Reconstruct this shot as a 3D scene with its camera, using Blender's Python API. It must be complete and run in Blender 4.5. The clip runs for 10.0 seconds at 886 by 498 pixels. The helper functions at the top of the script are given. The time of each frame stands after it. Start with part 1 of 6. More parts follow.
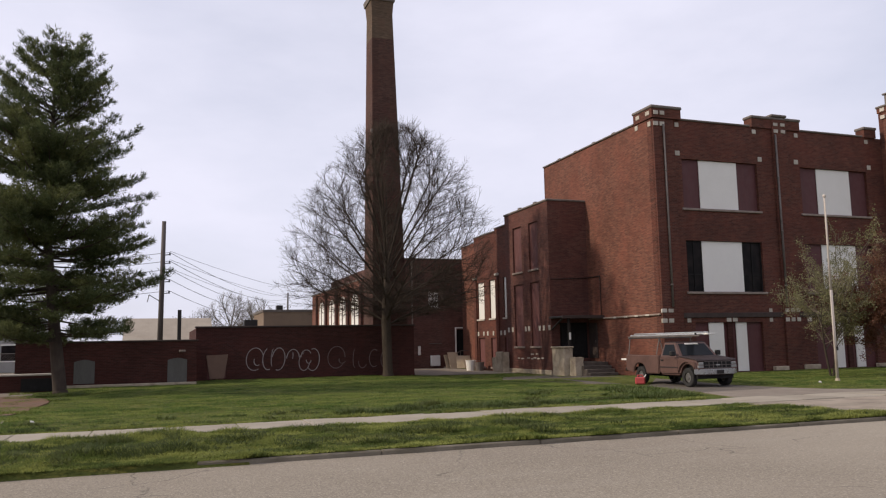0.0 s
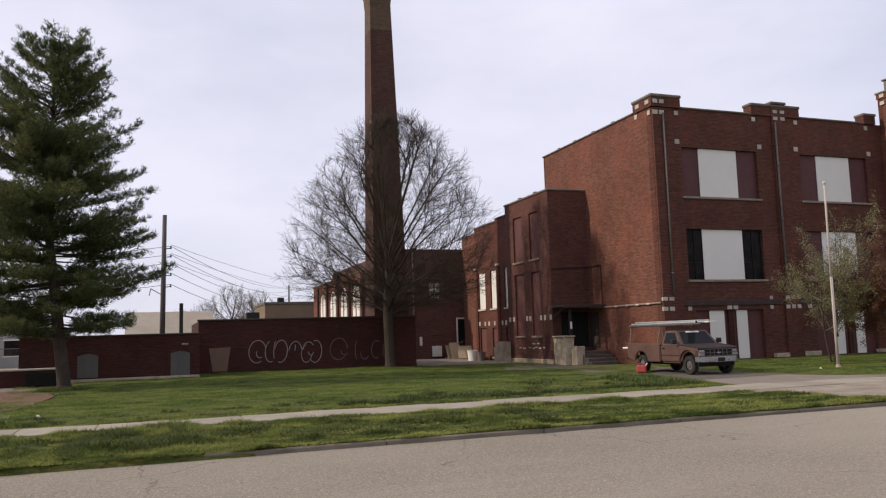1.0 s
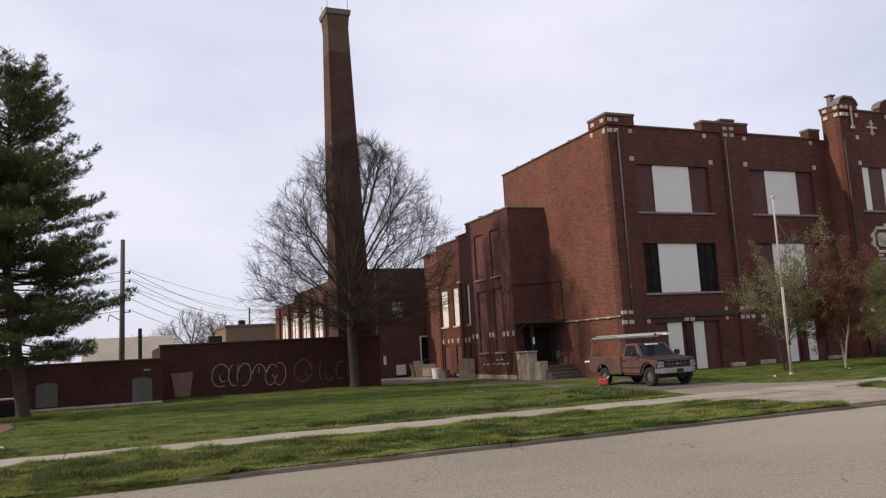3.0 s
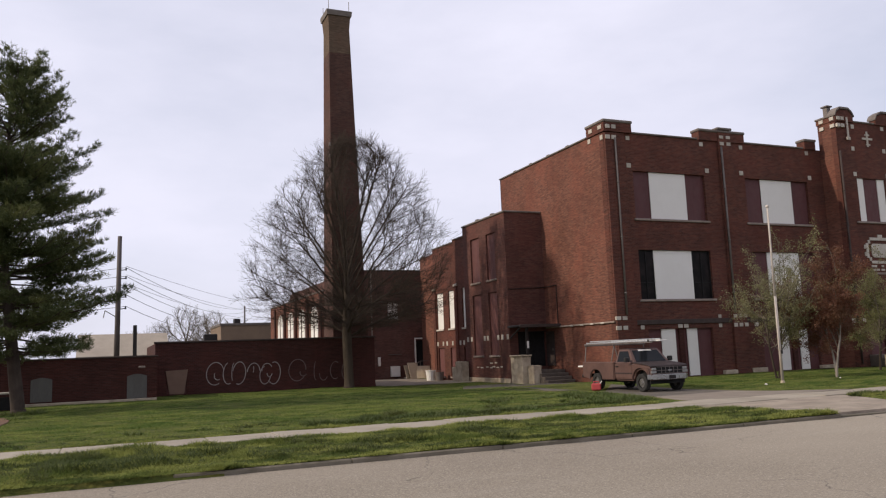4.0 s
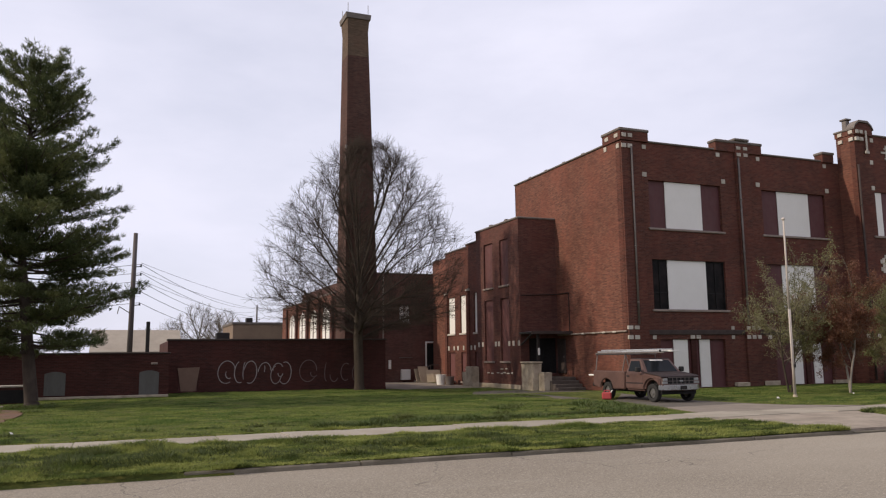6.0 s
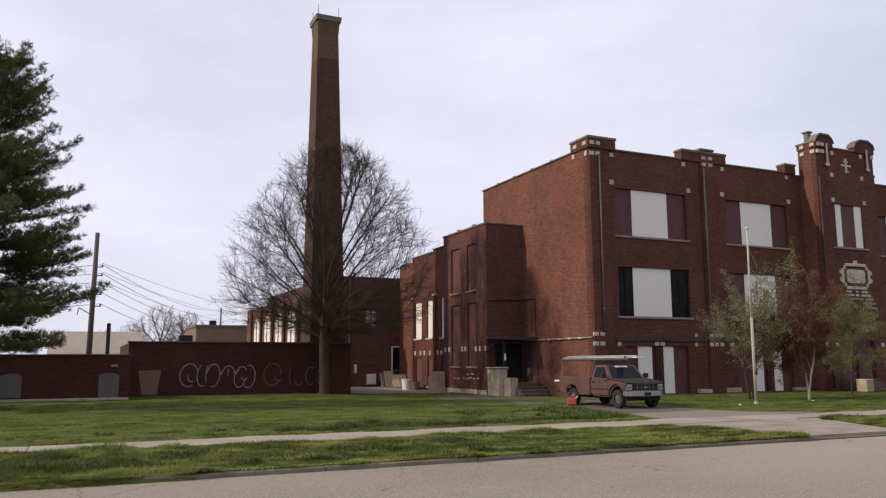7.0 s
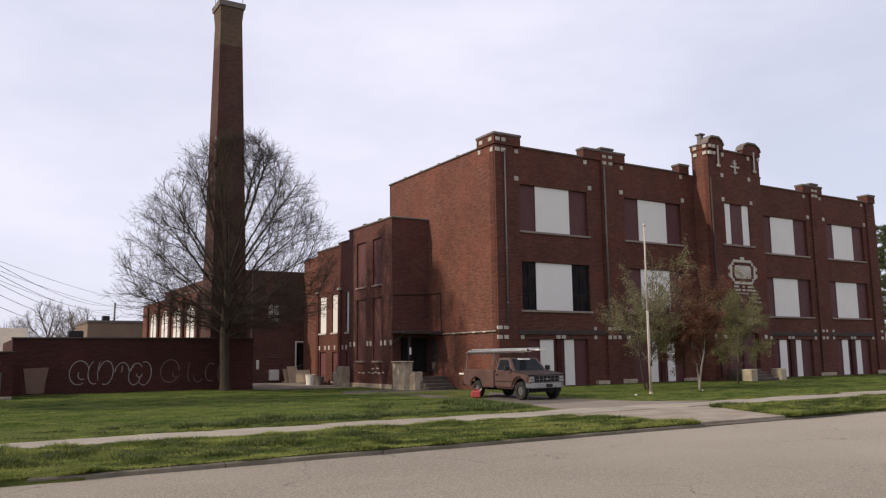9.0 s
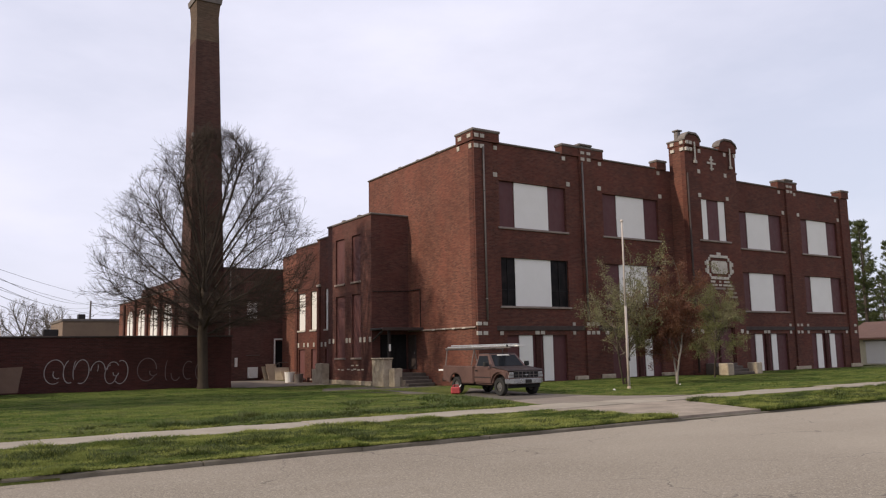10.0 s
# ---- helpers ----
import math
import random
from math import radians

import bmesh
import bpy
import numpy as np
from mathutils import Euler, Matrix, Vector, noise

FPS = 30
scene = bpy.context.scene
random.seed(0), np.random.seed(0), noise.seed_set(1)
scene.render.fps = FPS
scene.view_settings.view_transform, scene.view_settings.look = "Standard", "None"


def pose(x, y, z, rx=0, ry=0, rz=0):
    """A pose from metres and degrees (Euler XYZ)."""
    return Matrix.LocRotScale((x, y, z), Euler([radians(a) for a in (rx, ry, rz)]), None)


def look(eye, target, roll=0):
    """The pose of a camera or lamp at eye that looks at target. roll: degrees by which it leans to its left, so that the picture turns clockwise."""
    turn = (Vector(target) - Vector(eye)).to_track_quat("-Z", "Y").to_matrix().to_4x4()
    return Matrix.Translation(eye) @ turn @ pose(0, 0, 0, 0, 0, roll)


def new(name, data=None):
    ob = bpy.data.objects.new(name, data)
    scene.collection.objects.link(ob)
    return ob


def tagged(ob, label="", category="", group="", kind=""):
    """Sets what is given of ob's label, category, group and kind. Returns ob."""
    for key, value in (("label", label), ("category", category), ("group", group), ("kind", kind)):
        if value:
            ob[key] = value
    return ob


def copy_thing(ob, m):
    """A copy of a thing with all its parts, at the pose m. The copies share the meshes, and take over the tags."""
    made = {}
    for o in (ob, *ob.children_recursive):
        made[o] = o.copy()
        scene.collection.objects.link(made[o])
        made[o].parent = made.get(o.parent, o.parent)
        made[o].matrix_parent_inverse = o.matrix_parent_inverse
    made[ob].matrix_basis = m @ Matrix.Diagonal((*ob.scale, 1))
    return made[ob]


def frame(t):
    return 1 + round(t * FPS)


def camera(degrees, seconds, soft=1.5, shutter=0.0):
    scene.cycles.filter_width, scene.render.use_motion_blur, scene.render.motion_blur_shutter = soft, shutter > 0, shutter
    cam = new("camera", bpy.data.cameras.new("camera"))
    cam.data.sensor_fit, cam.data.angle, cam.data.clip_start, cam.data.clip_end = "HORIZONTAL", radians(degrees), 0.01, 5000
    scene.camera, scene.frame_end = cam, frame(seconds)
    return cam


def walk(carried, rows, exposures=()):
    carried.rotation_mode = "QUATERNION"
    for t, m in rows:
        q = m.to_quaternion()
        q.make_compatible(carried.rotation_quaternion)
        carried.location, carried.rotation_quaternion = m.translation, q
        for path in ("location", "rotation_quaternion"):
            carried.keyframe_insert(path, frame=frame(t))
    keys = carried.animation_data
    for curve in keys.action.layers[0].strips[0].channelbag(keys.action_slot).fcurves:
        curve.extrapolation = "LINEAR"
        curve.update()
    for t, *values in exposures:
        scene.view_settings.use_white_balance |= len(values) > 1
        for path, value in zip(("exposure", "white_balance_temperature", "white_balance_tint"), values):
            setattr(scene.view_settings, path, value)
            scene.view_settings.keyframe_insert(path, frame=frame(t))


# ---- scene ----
PATH = [
    (0, (-23.969, -33.811, 1.756), (-23.295, -31.944, 1.997), -1.1),
    (0.5, (-23.99, -33.835, 1.754), (-23.318, -31.965, 1.979), -1.1),
    (1, (-24.026, -33.876, 1.763), (-23.352, -32.006, 1.98), -1.7),
    (1.5, (-24.033, -33.957, 1.769), (-23.363, -32.083, 1.97), -2.2),
    (2, (-24.094, -34.029, 1.757), (-23.439, -32.15, 1.951), -2.6),
    (2.5, (-24.172, -34.089, 1.792), (-23.482, -32.226, 2.016), -3.2),
    (2.7, (-24.215, -34.139, 1.791), (-23.48, -32.294, 2.032), -3.6),
    (3.8, (-24.339, -34.373, 1.781), (-23.539, -32.56, 2.051), -2.7),
    (4, (-24.341, -34.397, 1.784), (-23.564, -32.573, 2.047), -2.2),
    (4.5, (-24.302, -34.429, 1.799), (-23.566, -32.585, 2.036), -1.7),
    (5, (-24.337, -34.447, 1.788), (-23.605, -32.602, 2.03), -1.5),
    (5.5, (-24.376, -34.45, 1.804), (-23.645, -32.607, 2.068), -1.0),
    (7, (-24.375, -34.348, 1.794), (-23.552, -32.547, 2.08), -0.2),
    (7.5, (-24.368, -34.312, 1.779), (-23.462, -32.551, 2.062), -0.5),
    (8, (-24.348, -34.287, 1.792), (-23.386, -32.555, 2.07), -0.5),
    (8.5, (-24.381, -34.273, 1.76), (-23.377, -32.566, 2.035), -0.6),
    (9, (-24.349, -34.275, 1.737), (-23.313, -32.586, 2.009), -0.7),
    (9.5, (-24.34, -34.258, 1.734), (-23.278, -32.584, 1.999), -1.0),
    (10, (-24.329, -34.274, 1.738), (-23.248, -32.612, 2.0), -1.1),
]
cam = camera(59.2, 10.0, soft=1.2)
walk(cam, [(t, look(e, g, r)) for t, e, g, r in PATH], [(0, 0.0), (6, 0.02), (8, 0.03), (10, 0.07)])

# ---- world, sun and light ----
SUN_TO = Vector((1.0, -0.165, -0.66)).normalized()
world = bpy.data.worlds.new("sky")
scene.world = world
world.use_nodes = True
wn, wl = world.node_tree.nodes, world.node_tree.links
wn.clear()
sky = wn.new("ShaderNodeTexSky")
sky.sky_type, sky.sun_disc = "NISHITA", False
sky.sun_elevation = math.asin(-SUN_TO.z)
sky.sun_rotation = math.atan2(-SUN_TO.x, -SUN_TO.y)
sky.air_density, sky.dust_density, sky.ozone_density = 1.0, 2.2, 2.0
wtc = wn.new("ShaderNodeTexCoord")
wmap = wn.new("ShaderNodeMapping")
wmap.inputs["Scale"].default_value = (1.0, 1.0, 2.6)
wnoise = wn.new("ShaderNodeTexNoise")
wnoise.inputs["Scale"].default_value, wnoise.inputs["Detail"].default_value = 1.6, 6
wnoise.inputs["Roughness"].default_value = 0.55
wramp = wn.new("ShaderNodeMapRange")
wramp.inputs["From Min"].default_value, wramp.inputs["From Max"].default_value = 0.35, 0.7
wramp.inputs["To Min"].default_value, wramp.inputs["To Max"].default_value = 0.64, 0.98
wmix = wn.new("ShaderNodeMix")
wmix.data_type = "RGBA"
wmix.inputs[7].default_value = (8.25, 8.18, 9.6, 1)
wbg = wn.new("ShaderNodeBackground")
wbg.inputs["Strength"].default_value = 0.105
wout = wn.new("ShaderNodeOutputWorld")
wl.new(wtc.outputs["Generated"], wmap.inputs["Vector"])
wl.new(wmap.outputs[0], wnoise.inputs["Vector"])
wl.new(wnoise.outputs["Fac"], wramp.inputs["Value"])
wl.new(wramp.outputs[0], wmix.inputs[0])
wl.new(sky.outputs[0], wmix.inputs[6])
wl.new(wmix.outputs[2], wbg.inputs["Color"])
wl.new(wbg.outputs[0], wout.inputs["Surface"])

sun = new("sun", bpy.data.lights.new("sun", "SUN"))
sun.data.energy, sun.data.angle, sun.data.color = 3.0, radians(1.2), (1.0, 0.88, 0.72)
sun.matrix_world = look((-60, 10, 40), Vector((-60, 10, 40)) + SUN_TO)

# ---- materials ----


class Nodes:
    """A node material under construction, in world coordinates."""

    def __init__(self, name, rough=0.8, metal=0.0, spec=0.3):
        self.m = bpy.data.materials.new(name)
        self.m.use_nodes = True
        self.t = self.m.node_tree
        self.b = self.t.nodes["Principled BSDF"]
        self.b.inputs["Roughness"].default_value = rough
        self.b.inputs["Metallic"].default_value = metal
        self.b.inputs["Specular IOR Level"].default_value = spec
        self.geo = self.t.nodes.new("ShaderNodeNewGeometry")
        self.pos = self.geo.outputs["Position"]

    def link(self, a, b):
        if hasattr(a, "is_output"):
            self.t.links.new(a, b)
        else:
            b.default_value = a

    def noise(self, scale, detail=4, rough=0.55, stretch=(1, 1, 1), vec=None):
        mp = self.t.nodes.new("ShaderNodeMapping")
        mp.inputs["Scale"].default_value = stretch
        self.link(vec or self.pos, mp.inputs["Vector"])
        n = self.t.nodes.new("ShaderNodeTexNoise")
        n.inputs["Scale"].default_value, n.inputs["Detail"].default_value, n.inputs["Roughness"].default_value = scale, detail, rough
        self.link(mp.outputs[0], n.inputs["Vector"])
        return n.outputs["Fac"]

    def span(self, v, a, b, c=0.0, d=1.0):
        n = self.t.nodes.new("ShaderNodeMapRange")
        for i, x in zip(("From Min", "From Max", "To Min", "To Max"), (a, b, c, d)):
            n.inputs[i].default_value = x
        self.link(v, n.inputs["Value"])
        return n.outputs[0]

    def mix(self, f, a, b, blend="MIX"):
        n = self.t.nodes.new("ShaderNodeMix")
        n.data_type, n.blend_type = "RGBA", blend
        self.link(f, n.inputs[0])
        for v, s in ((a, n.inputs[6]), (b, n.inputs[7])):
            self.link((*v, 1) if isinstance(v, tuple) else v, s)
        return n.outputs[2]

    def math(self, op, a, b=0.0):
        n = self.t.nodes.new("ShaderNodeMath")
        n.operation = op
        self.link(a, n.inputs[0])
        self.link(b, n.inputs[1])
        return n.outputs[0]

    def random(self):
        return self.t.nodes.new("ShaderNodeObjectInfo").outputs["Random"]

    def island(self):
        return self.geo.outputs["Random Per Island"]

    def colour(self, c):
        self.link((*c, 1) if isinstance(c, tuple) else c, self.b.inputs["Base Color"])
        return self

    def bump(self, height, strength=0.4, distance=0.02):
        n = self.t.nodes.new("ShaderNodeBump")
        n.inputs["Strength"].default_value, n.inputs["Distance"].default_value = strength, distance
        self.link(height, n.inputs["Height"])
        self.link(n.outputs[0], self.b.inputs["Normal"])
        return self


def wall_uv(k):
    """Along the wall and up, by which way the wall faces."""
    s = k.t.nodes.new("ShaderNodeSeparateXYZ")
    k.link(k.pos, s.inputs[0])
    n = k.t.nodes.new("ShaderNodeSeparateXYZ")
    k.link(k.geo.outputs["True Normal"], n.inputs[0])
    side = k.math("GREATER_THAN", k.math("ABSOLUTE", n.outputs[0]), 0.6)
    u = k.math("ADD", k.math("MULTIPLY", s.outputs[1], side), k.math("MULTIPLY", s.outputs[0], k.math("SUBTRACT", 1.0, side)))
    c = k.t.nodes.new("ShaderNodeCombineXYZ")
    k.link(u, c.inputs[0])
    k.link(s.outputs[2], c.inputs[1])
    return c.outputs[0]


def brick_mat(name, dark, light, mortar=(0.13, 0.085, 0.07), odd=(0.05, 0.02, 0.018), streak=0.5):
    k = Nodes(name, 0.9, 0, 0.2)
    uv = wall_uv(k)
    br = k.t.nodes.new("ShaderNodeTexBrick")
    br.inputs["Scale"].default_value = 1.0
    br.inputs["Brick Width"].default_value, br.inputs["Row Height"].default_value = 0.215, 0.075
    br.inputs["Mortar Size"].default_value, br.inputs["Mortar Smooth"].default_value = 0.008, 0.3
    br.inputs["Bias"].default_value = 0.0
    k.link(uv, br.inputs["Vector"])
    br.inputs["Color1"].default_value, br.inputs["Color2"].default_value = (*dark, 1), (*light, 1)
    br.inputs["Mortar"].default_value = (*mortar, 1)
    # courses of lighter and darker brick, patches, and soot
    patch = k.noise(1.1, 6, 0.7, (1, 1, 3.2))
    c = k.mix(k.span(patch, 0.45, 0.75, 0, 0.55), br.outputs["Color"], light)
    c = k.mix(k.span(k.noise(6.5, 3, 0.6, (0.26, 0.26, 2.1)), 0.48, 0.66, 0, 0.42), c, odd)
    c = k.mix(k.span(k.noise(7.3, 3, 0.6, (0.2, 0.2, 1.9)), 0.56, 0.7, 0, 0.4), c, tuple(min(1, v * 1.7) for v in light))
    c = k.mix(k.span(k.noise(0.55, 6, 0.68, (1, 1, 0.8)), 0.45, 0.72, 0, 0.45), c, (light[0] * 1.15, light[1] * 0.85, light[2] * 0.85))
    c = k.mix(k.span(k.noise(0.35, 5, 0.6), 0.4, 0.75, 0, streak), c, tuple(v * 0.55 for v in dark))
    c = k.mix(k.span(k.noise(1.4, 5, 0.65, (1, 1, 0.12)), 0.58, 0.75, 0, streak * 0.6), c, odd)
    k.colour(c)
    return k.bump(br.outputs["Fac"], 0.5, -0.006).m


def worn(name, base, dirt, rough=0.8, metal=0.0, scale=2.0, amount=0.5, grain=30.0, bump=0.15, vary=0.0, spec=0.3, stretch=(1, 1, 1)):
    """A plain surface with stains, grain and fine relief."""
    k = Nodes(name, rough, metal, spec)
    c = k.mix(k.span(k.noise(scale, 6, 0.65, stretch), 0.4, 0.72, 0, amount), base, dirt)
    c = k.mix(k.span(k.noise(grain, 3, 0.6, stretch), 0.35, 0.7, 0, 0.3), c, tuple(v * 0.6 for v in base))
    if vary:
        c = k.mix(k.span(k.random(), 0, 1, 0, vary), c, dirt)
    k.colour(c)
    k.link(k.span(k.noise(scale * 3, 4), 0.3, 0.7, max(0.02, rough - 0.12), min(1, rough + 0.1)), k.b.inputs["Roughness"])
    return k.bump(k.noise(grain, 4, 0.6), bump, 0.01).m


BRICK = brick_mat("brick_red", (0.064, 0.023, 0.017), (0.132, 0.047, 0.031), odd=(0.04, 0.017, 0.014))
# the school brick again, lighter and more orange: sunlight put into the colour
BRICK_SUNLIT = brick_mat("brick_red_sunlit", (0.11, 0.042, 0.028), (0.198, 0.08, 0.053), odd=(0.05, 0.024, 0.019), streak=0.5)
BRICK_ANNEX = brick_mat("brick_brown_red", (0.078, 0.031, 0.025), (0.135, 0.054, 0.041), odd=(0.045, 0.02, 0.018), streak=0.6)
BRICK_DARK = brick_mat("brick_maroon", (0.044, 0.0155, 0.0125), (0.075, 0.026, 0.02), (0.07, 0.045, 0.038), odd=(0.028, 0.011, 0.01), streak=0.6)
BRICK_STACK = brick_mat("brick_chimney", (0.058, 0.028, 0.021), (0.1, 0.05, 0.037), (0.09, 0.065, 0.056), odd=(0.038, 0.02, 0.017))
BRICK_TOP = brick_mat("brick_chimney_top", (0.09, 0.058, 0.038), (0.14, 0.095, 0.063), (0.12, 0.09, 0.07), odd=(0.06, 0.042, 0.032))
# paler, greyer brick: haze over the rear building is put into the colour
BRICK_HAZED = brick_mat("brick_brown", (0.085, 0.04, 0.032), (0.14, 0.068, 0.054), (0.12, 0.085, 0.075), odd=(0.055, 0.027, 0.023))
STONE = worn("limestone", (0.56, 0.51, 0.44), (0.22, 0.18, 0.14), 0.85, 0, 3.0, 0.5, 40, 0.2, 0.35)
COPING = worn("coping_stone", (0.2, 0.17, 0.15), (0.07, 0.055, 0.05), 0.85, 0, 2.0, 0.6, 30, 0.25, 0.3)
BELT = worn("belt_stone", (0.062, 0.044, 0.038), (0.034, 0.024, 0.021), 0.85, 0, 2.0, 0.6, 30, 0.25)
BOARD = worn("white_board", (0.78, 0.75, 0.7), (0.62, 0.58, 0.53), 0.6, 0, 0.7, 0.3, 60, 0.03, 0.12)
MAROON = worn("maroon_board", (0.105, 0.036, 0.036), (0.065, 0.024, 0.024), 0.6, 0, 1.2, 0.5, 14, 0.05, 0.3, stretch=(2, 2, 0.3))
RUSTY_BOARD = worn("red_brown_board", (0.15, 0.058, 0.052), (0.07, 0.03, 0.028), 0.75, 0, 1.0, 0.8, 14, 0.1, 0.3, stretch=(2, 2, 0.25))
SILL = worn("stone_sill", (0.3, 0.24, 0.2), (0.12, 0.09, 0.08), 0.85, 0, 3.0, 0.6, 30, 0.2, 0.3)
PIPE = worn("grey_pipe", (0.17, 0.145, 0.13), (0.075, 0.055, 0.048), 0.6, 0.2, 2.0, 0.6, 20, 0.1)
ROOFING = worn("tar_roof", (0.06, 0.06, 0.06), (0.12, 0.11, 0.1), 0.9, 0, 0.5, 0.6, 10, 0.2)
KERBING = worn("kerb_concrete", (0.22, 0.19, 0.145), (0.07, 0.06, 0.04), 0.92, 0, 1.2, 0.75, 25, 0.4, 0.4)
CONCRETE = worn("old_concrete", (0.5, 0.42, 0.31), (0.16, 0.115, 0.08), 0.9, 0, 2.2, 0.7, 18, 0.35, 0.25)
WALKWAY = worn("pavement_concrete", (0.36, 0.315, 0.25), (0.2, 0.17, 0.13), 0.9, 0, 0.9, 0.6, 25, 0.3, 0.4)
DARK_METAL = worn("dark_metal", (0.03, 0.028, 0.028), (0.06, 0.045, 0.035), 0.5, 0.6, 3.0, 0.5, 25, 0.1)
STEPSTONE = worn("dark_worn_steps", (0.12, 0.096, 0.078), (0.05, 0.04, 0.033), 0.95, 0, 2.0, 0.8, 18, 0.5, 0.3)
# near-black for black parts, and for sheets that stand for dark doorways
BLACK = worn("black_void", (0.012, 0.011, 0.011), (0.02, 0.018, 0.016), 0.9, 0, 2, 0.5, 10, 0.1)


def glass_mat():
    k = Nodes("old_window_glass", 0.3, 0, 0.06)
    k.colour(k.mix(k.span(k.noise(1.5, 3), 0.4, 0.7), (0.008, 0.007, 0.007), (0.024, 0.018, 0.017)))
    return k.m


GLASS = glass_mat()


def asphalt_mat():
    k = Nodes("road_asphalt", 0.92, 0, 0.25)
    c = k.mix(k.span(k.noise(38, 4, 0.8), 0.36, 0.64), (0.12, 0.1, 0.077), (0.335, 0.287, 0.222))
    c = k.mix(k.span(k.noise(15, 4, 0.8), 0.5, 0.66, 0, 0.6), c, (0.15, 0.12, 0.09))
    c = k.mix(k.span(k.noise(0.25, 5, 0.6, (0.25, 1, 1)), 0.4, 0.7, 0, 0.4), c, (0.23, 0.19, 0.15))
    c = k.mix(k.span(k.noise(0.5, 4, 0.6, (0.12, 1.6, 1)), 0.55, 0.7, 0, 0.35), c, (0.31, 0.275, 0.23))
    c = k.mix(k.span(k.noise(21, 2, 0.5), 0.6, 0.68, 0, 0.55), c, (0.46, 0.41, 0.34))
    c = k.mix(k.span(k.noise(17, 2, 0.5, (1, 1.3, 1)), 0.62, 0.7, 0, 0.6), c, (0.11, 0.095, 0.08))
    # brightness along the street is put into the colour: paler towards the east
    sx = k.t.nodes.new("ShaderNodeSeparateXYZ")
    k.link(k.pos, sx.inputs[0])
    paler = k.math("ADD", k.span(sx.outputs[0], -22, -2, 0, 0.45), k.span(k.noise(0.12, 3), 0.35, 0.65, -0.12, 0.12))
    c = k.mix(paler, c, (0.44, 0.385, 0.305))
    # tar-dark cracks
    v = k.t.nodes.new("ShaderNodeTexVoronoi")
    v.feature = "DISTANCE_TO_EDGE"
    v.inputs["Scale"].default_value = 0.3
    w = k.t.nodes.new("ShaderNodeVectorMath")
    w.operation = "ADD"
    n = k.t.nodes.new("ShaderNodeTexNoise")
    n.inputs["Scale"].default_value, n.inputs["Detail"].default_value = 1.2, 6
    k.link(k.pos, n.inputs["Vector"])
    k.link(k.pos, w.inputs[0])
    k.link(n.outputs["Color"], w.inputs[1])
    k.link(w.outputs[0], v.inputs["Vector"])
    crack = k.math("MULTIPLY", k.span(v.outputs["Distance"], 0.0, 0.006, 1, 0), k.span(k.noise(0.3, 3), 0.5, 0.6, 0, 0.7))
    c = k.mix(crack, c, (0.06, 0.052, 0.046))
    k.colour(c)
    return k.bump(k.noise(34, 4, 0.8), 0.7, 0.012).m


def lawn_mat():
    k = Nodes("lawn_soil_and_turf", 0.95, 0, 0.1)
    c = k.mix(k.span(k.noise(0.6, 6, 0.7), 0.35, 0.65), (0.06, 0.078, 0.02), (0.11, 0.125, 0.032))
    c = k.mix(k.span(k.noise(2.6, 6, 0.75, (0.6, 1.2, 1)), 0.48, 0.62, 0, 0.8), c, (0.2, 0.185, 0.05))
    c = k.mix(k.span(k.noise(9, 5, 0.8), 0.52, 0.66, 0, 0.75), c, (0.035, 0.045, 0.014))
    c = k.mix(k.span(k.noise(0.9, 5, 0.7), 0.66, 0.76, 0, 0.6), c, (0.13, 0.1, 0.055))
    k.colour(c)
    return k.bump(k.noise(10, 5, 0.75), 0.9, 0.1).m


def turf_mat(name, dark, mid, light):
    """Grass blades: clumps of different green, dry yellow patches at two sizes, light coming through."""
    k = Nodes(name, 0.75, 0, 0.1)
    c = k.mix(k.span(k.island(), 0, 1, 0.5, 1.0), dark, mid)
    c = k.mix(k.span(k.noise(0.3, 4, 0.6, (0.5, 1.4, 1)), 0.45, 0.6, 0, 0.5), c, light)
    c = k.mix(k.span(k.noise(1.1, 6, 0.75, (0.5, 1.3, 1)), 0.47, 0.55, 0, 0.9), c, light)
    c = k.mix(k.span(k.noise(0.9, 6, 0.72, (0.6, 1.2, 1)), 0.52, 0.6, 0, 0.85), c, dark)
    k.colour(c)
    tr = k.t.nodes.new("ShaderNodeBsdfTranslucent")
    k.link(c, tr.inputs["Color"])
    ms = k.t.nodes.new("ShaderNodeMixShader")
    ms.inputs[0].default_value = 0.45
    k.link(k.b.outputs[0], ms.inputs[1])
    k.link(tr.outputs[0], ms.inputs[2])
    k.link(ms.outputs[0], k.t.nodes["Material Output"].inputs["Surface"])
    return k.m


def leaf_mat(name, a, b, c, rough=0.6, vary=1.0, through_light=0.3):
    k = Nodes(name, rough, 0, 0.25)
    r = k.island()
    col = k.mix(r, a, b)
    col = k.mix(k.span(k.noise(0.8, 3), 0.45, 0.7, 0, vary), col, c)
    k.colour(col)
    tr = k.t.nodes.new("ShaderNodeBsdfTranslucent")
    k.link(col, tr.inputs["Color"])
    ms = k.t.nodes.new("ShaderNodeMixShader")
    ms.inputs[0].default_value = through_light
    out = k.t.nodes["Material Output"]
    k.link(k.b.outputs[0], ms.inputs[1])
    k.link(tr.outputs[0], ms.inputs[2])
    k.link(ms.outputs[0], out.inputs["Surface"])
    return k.m


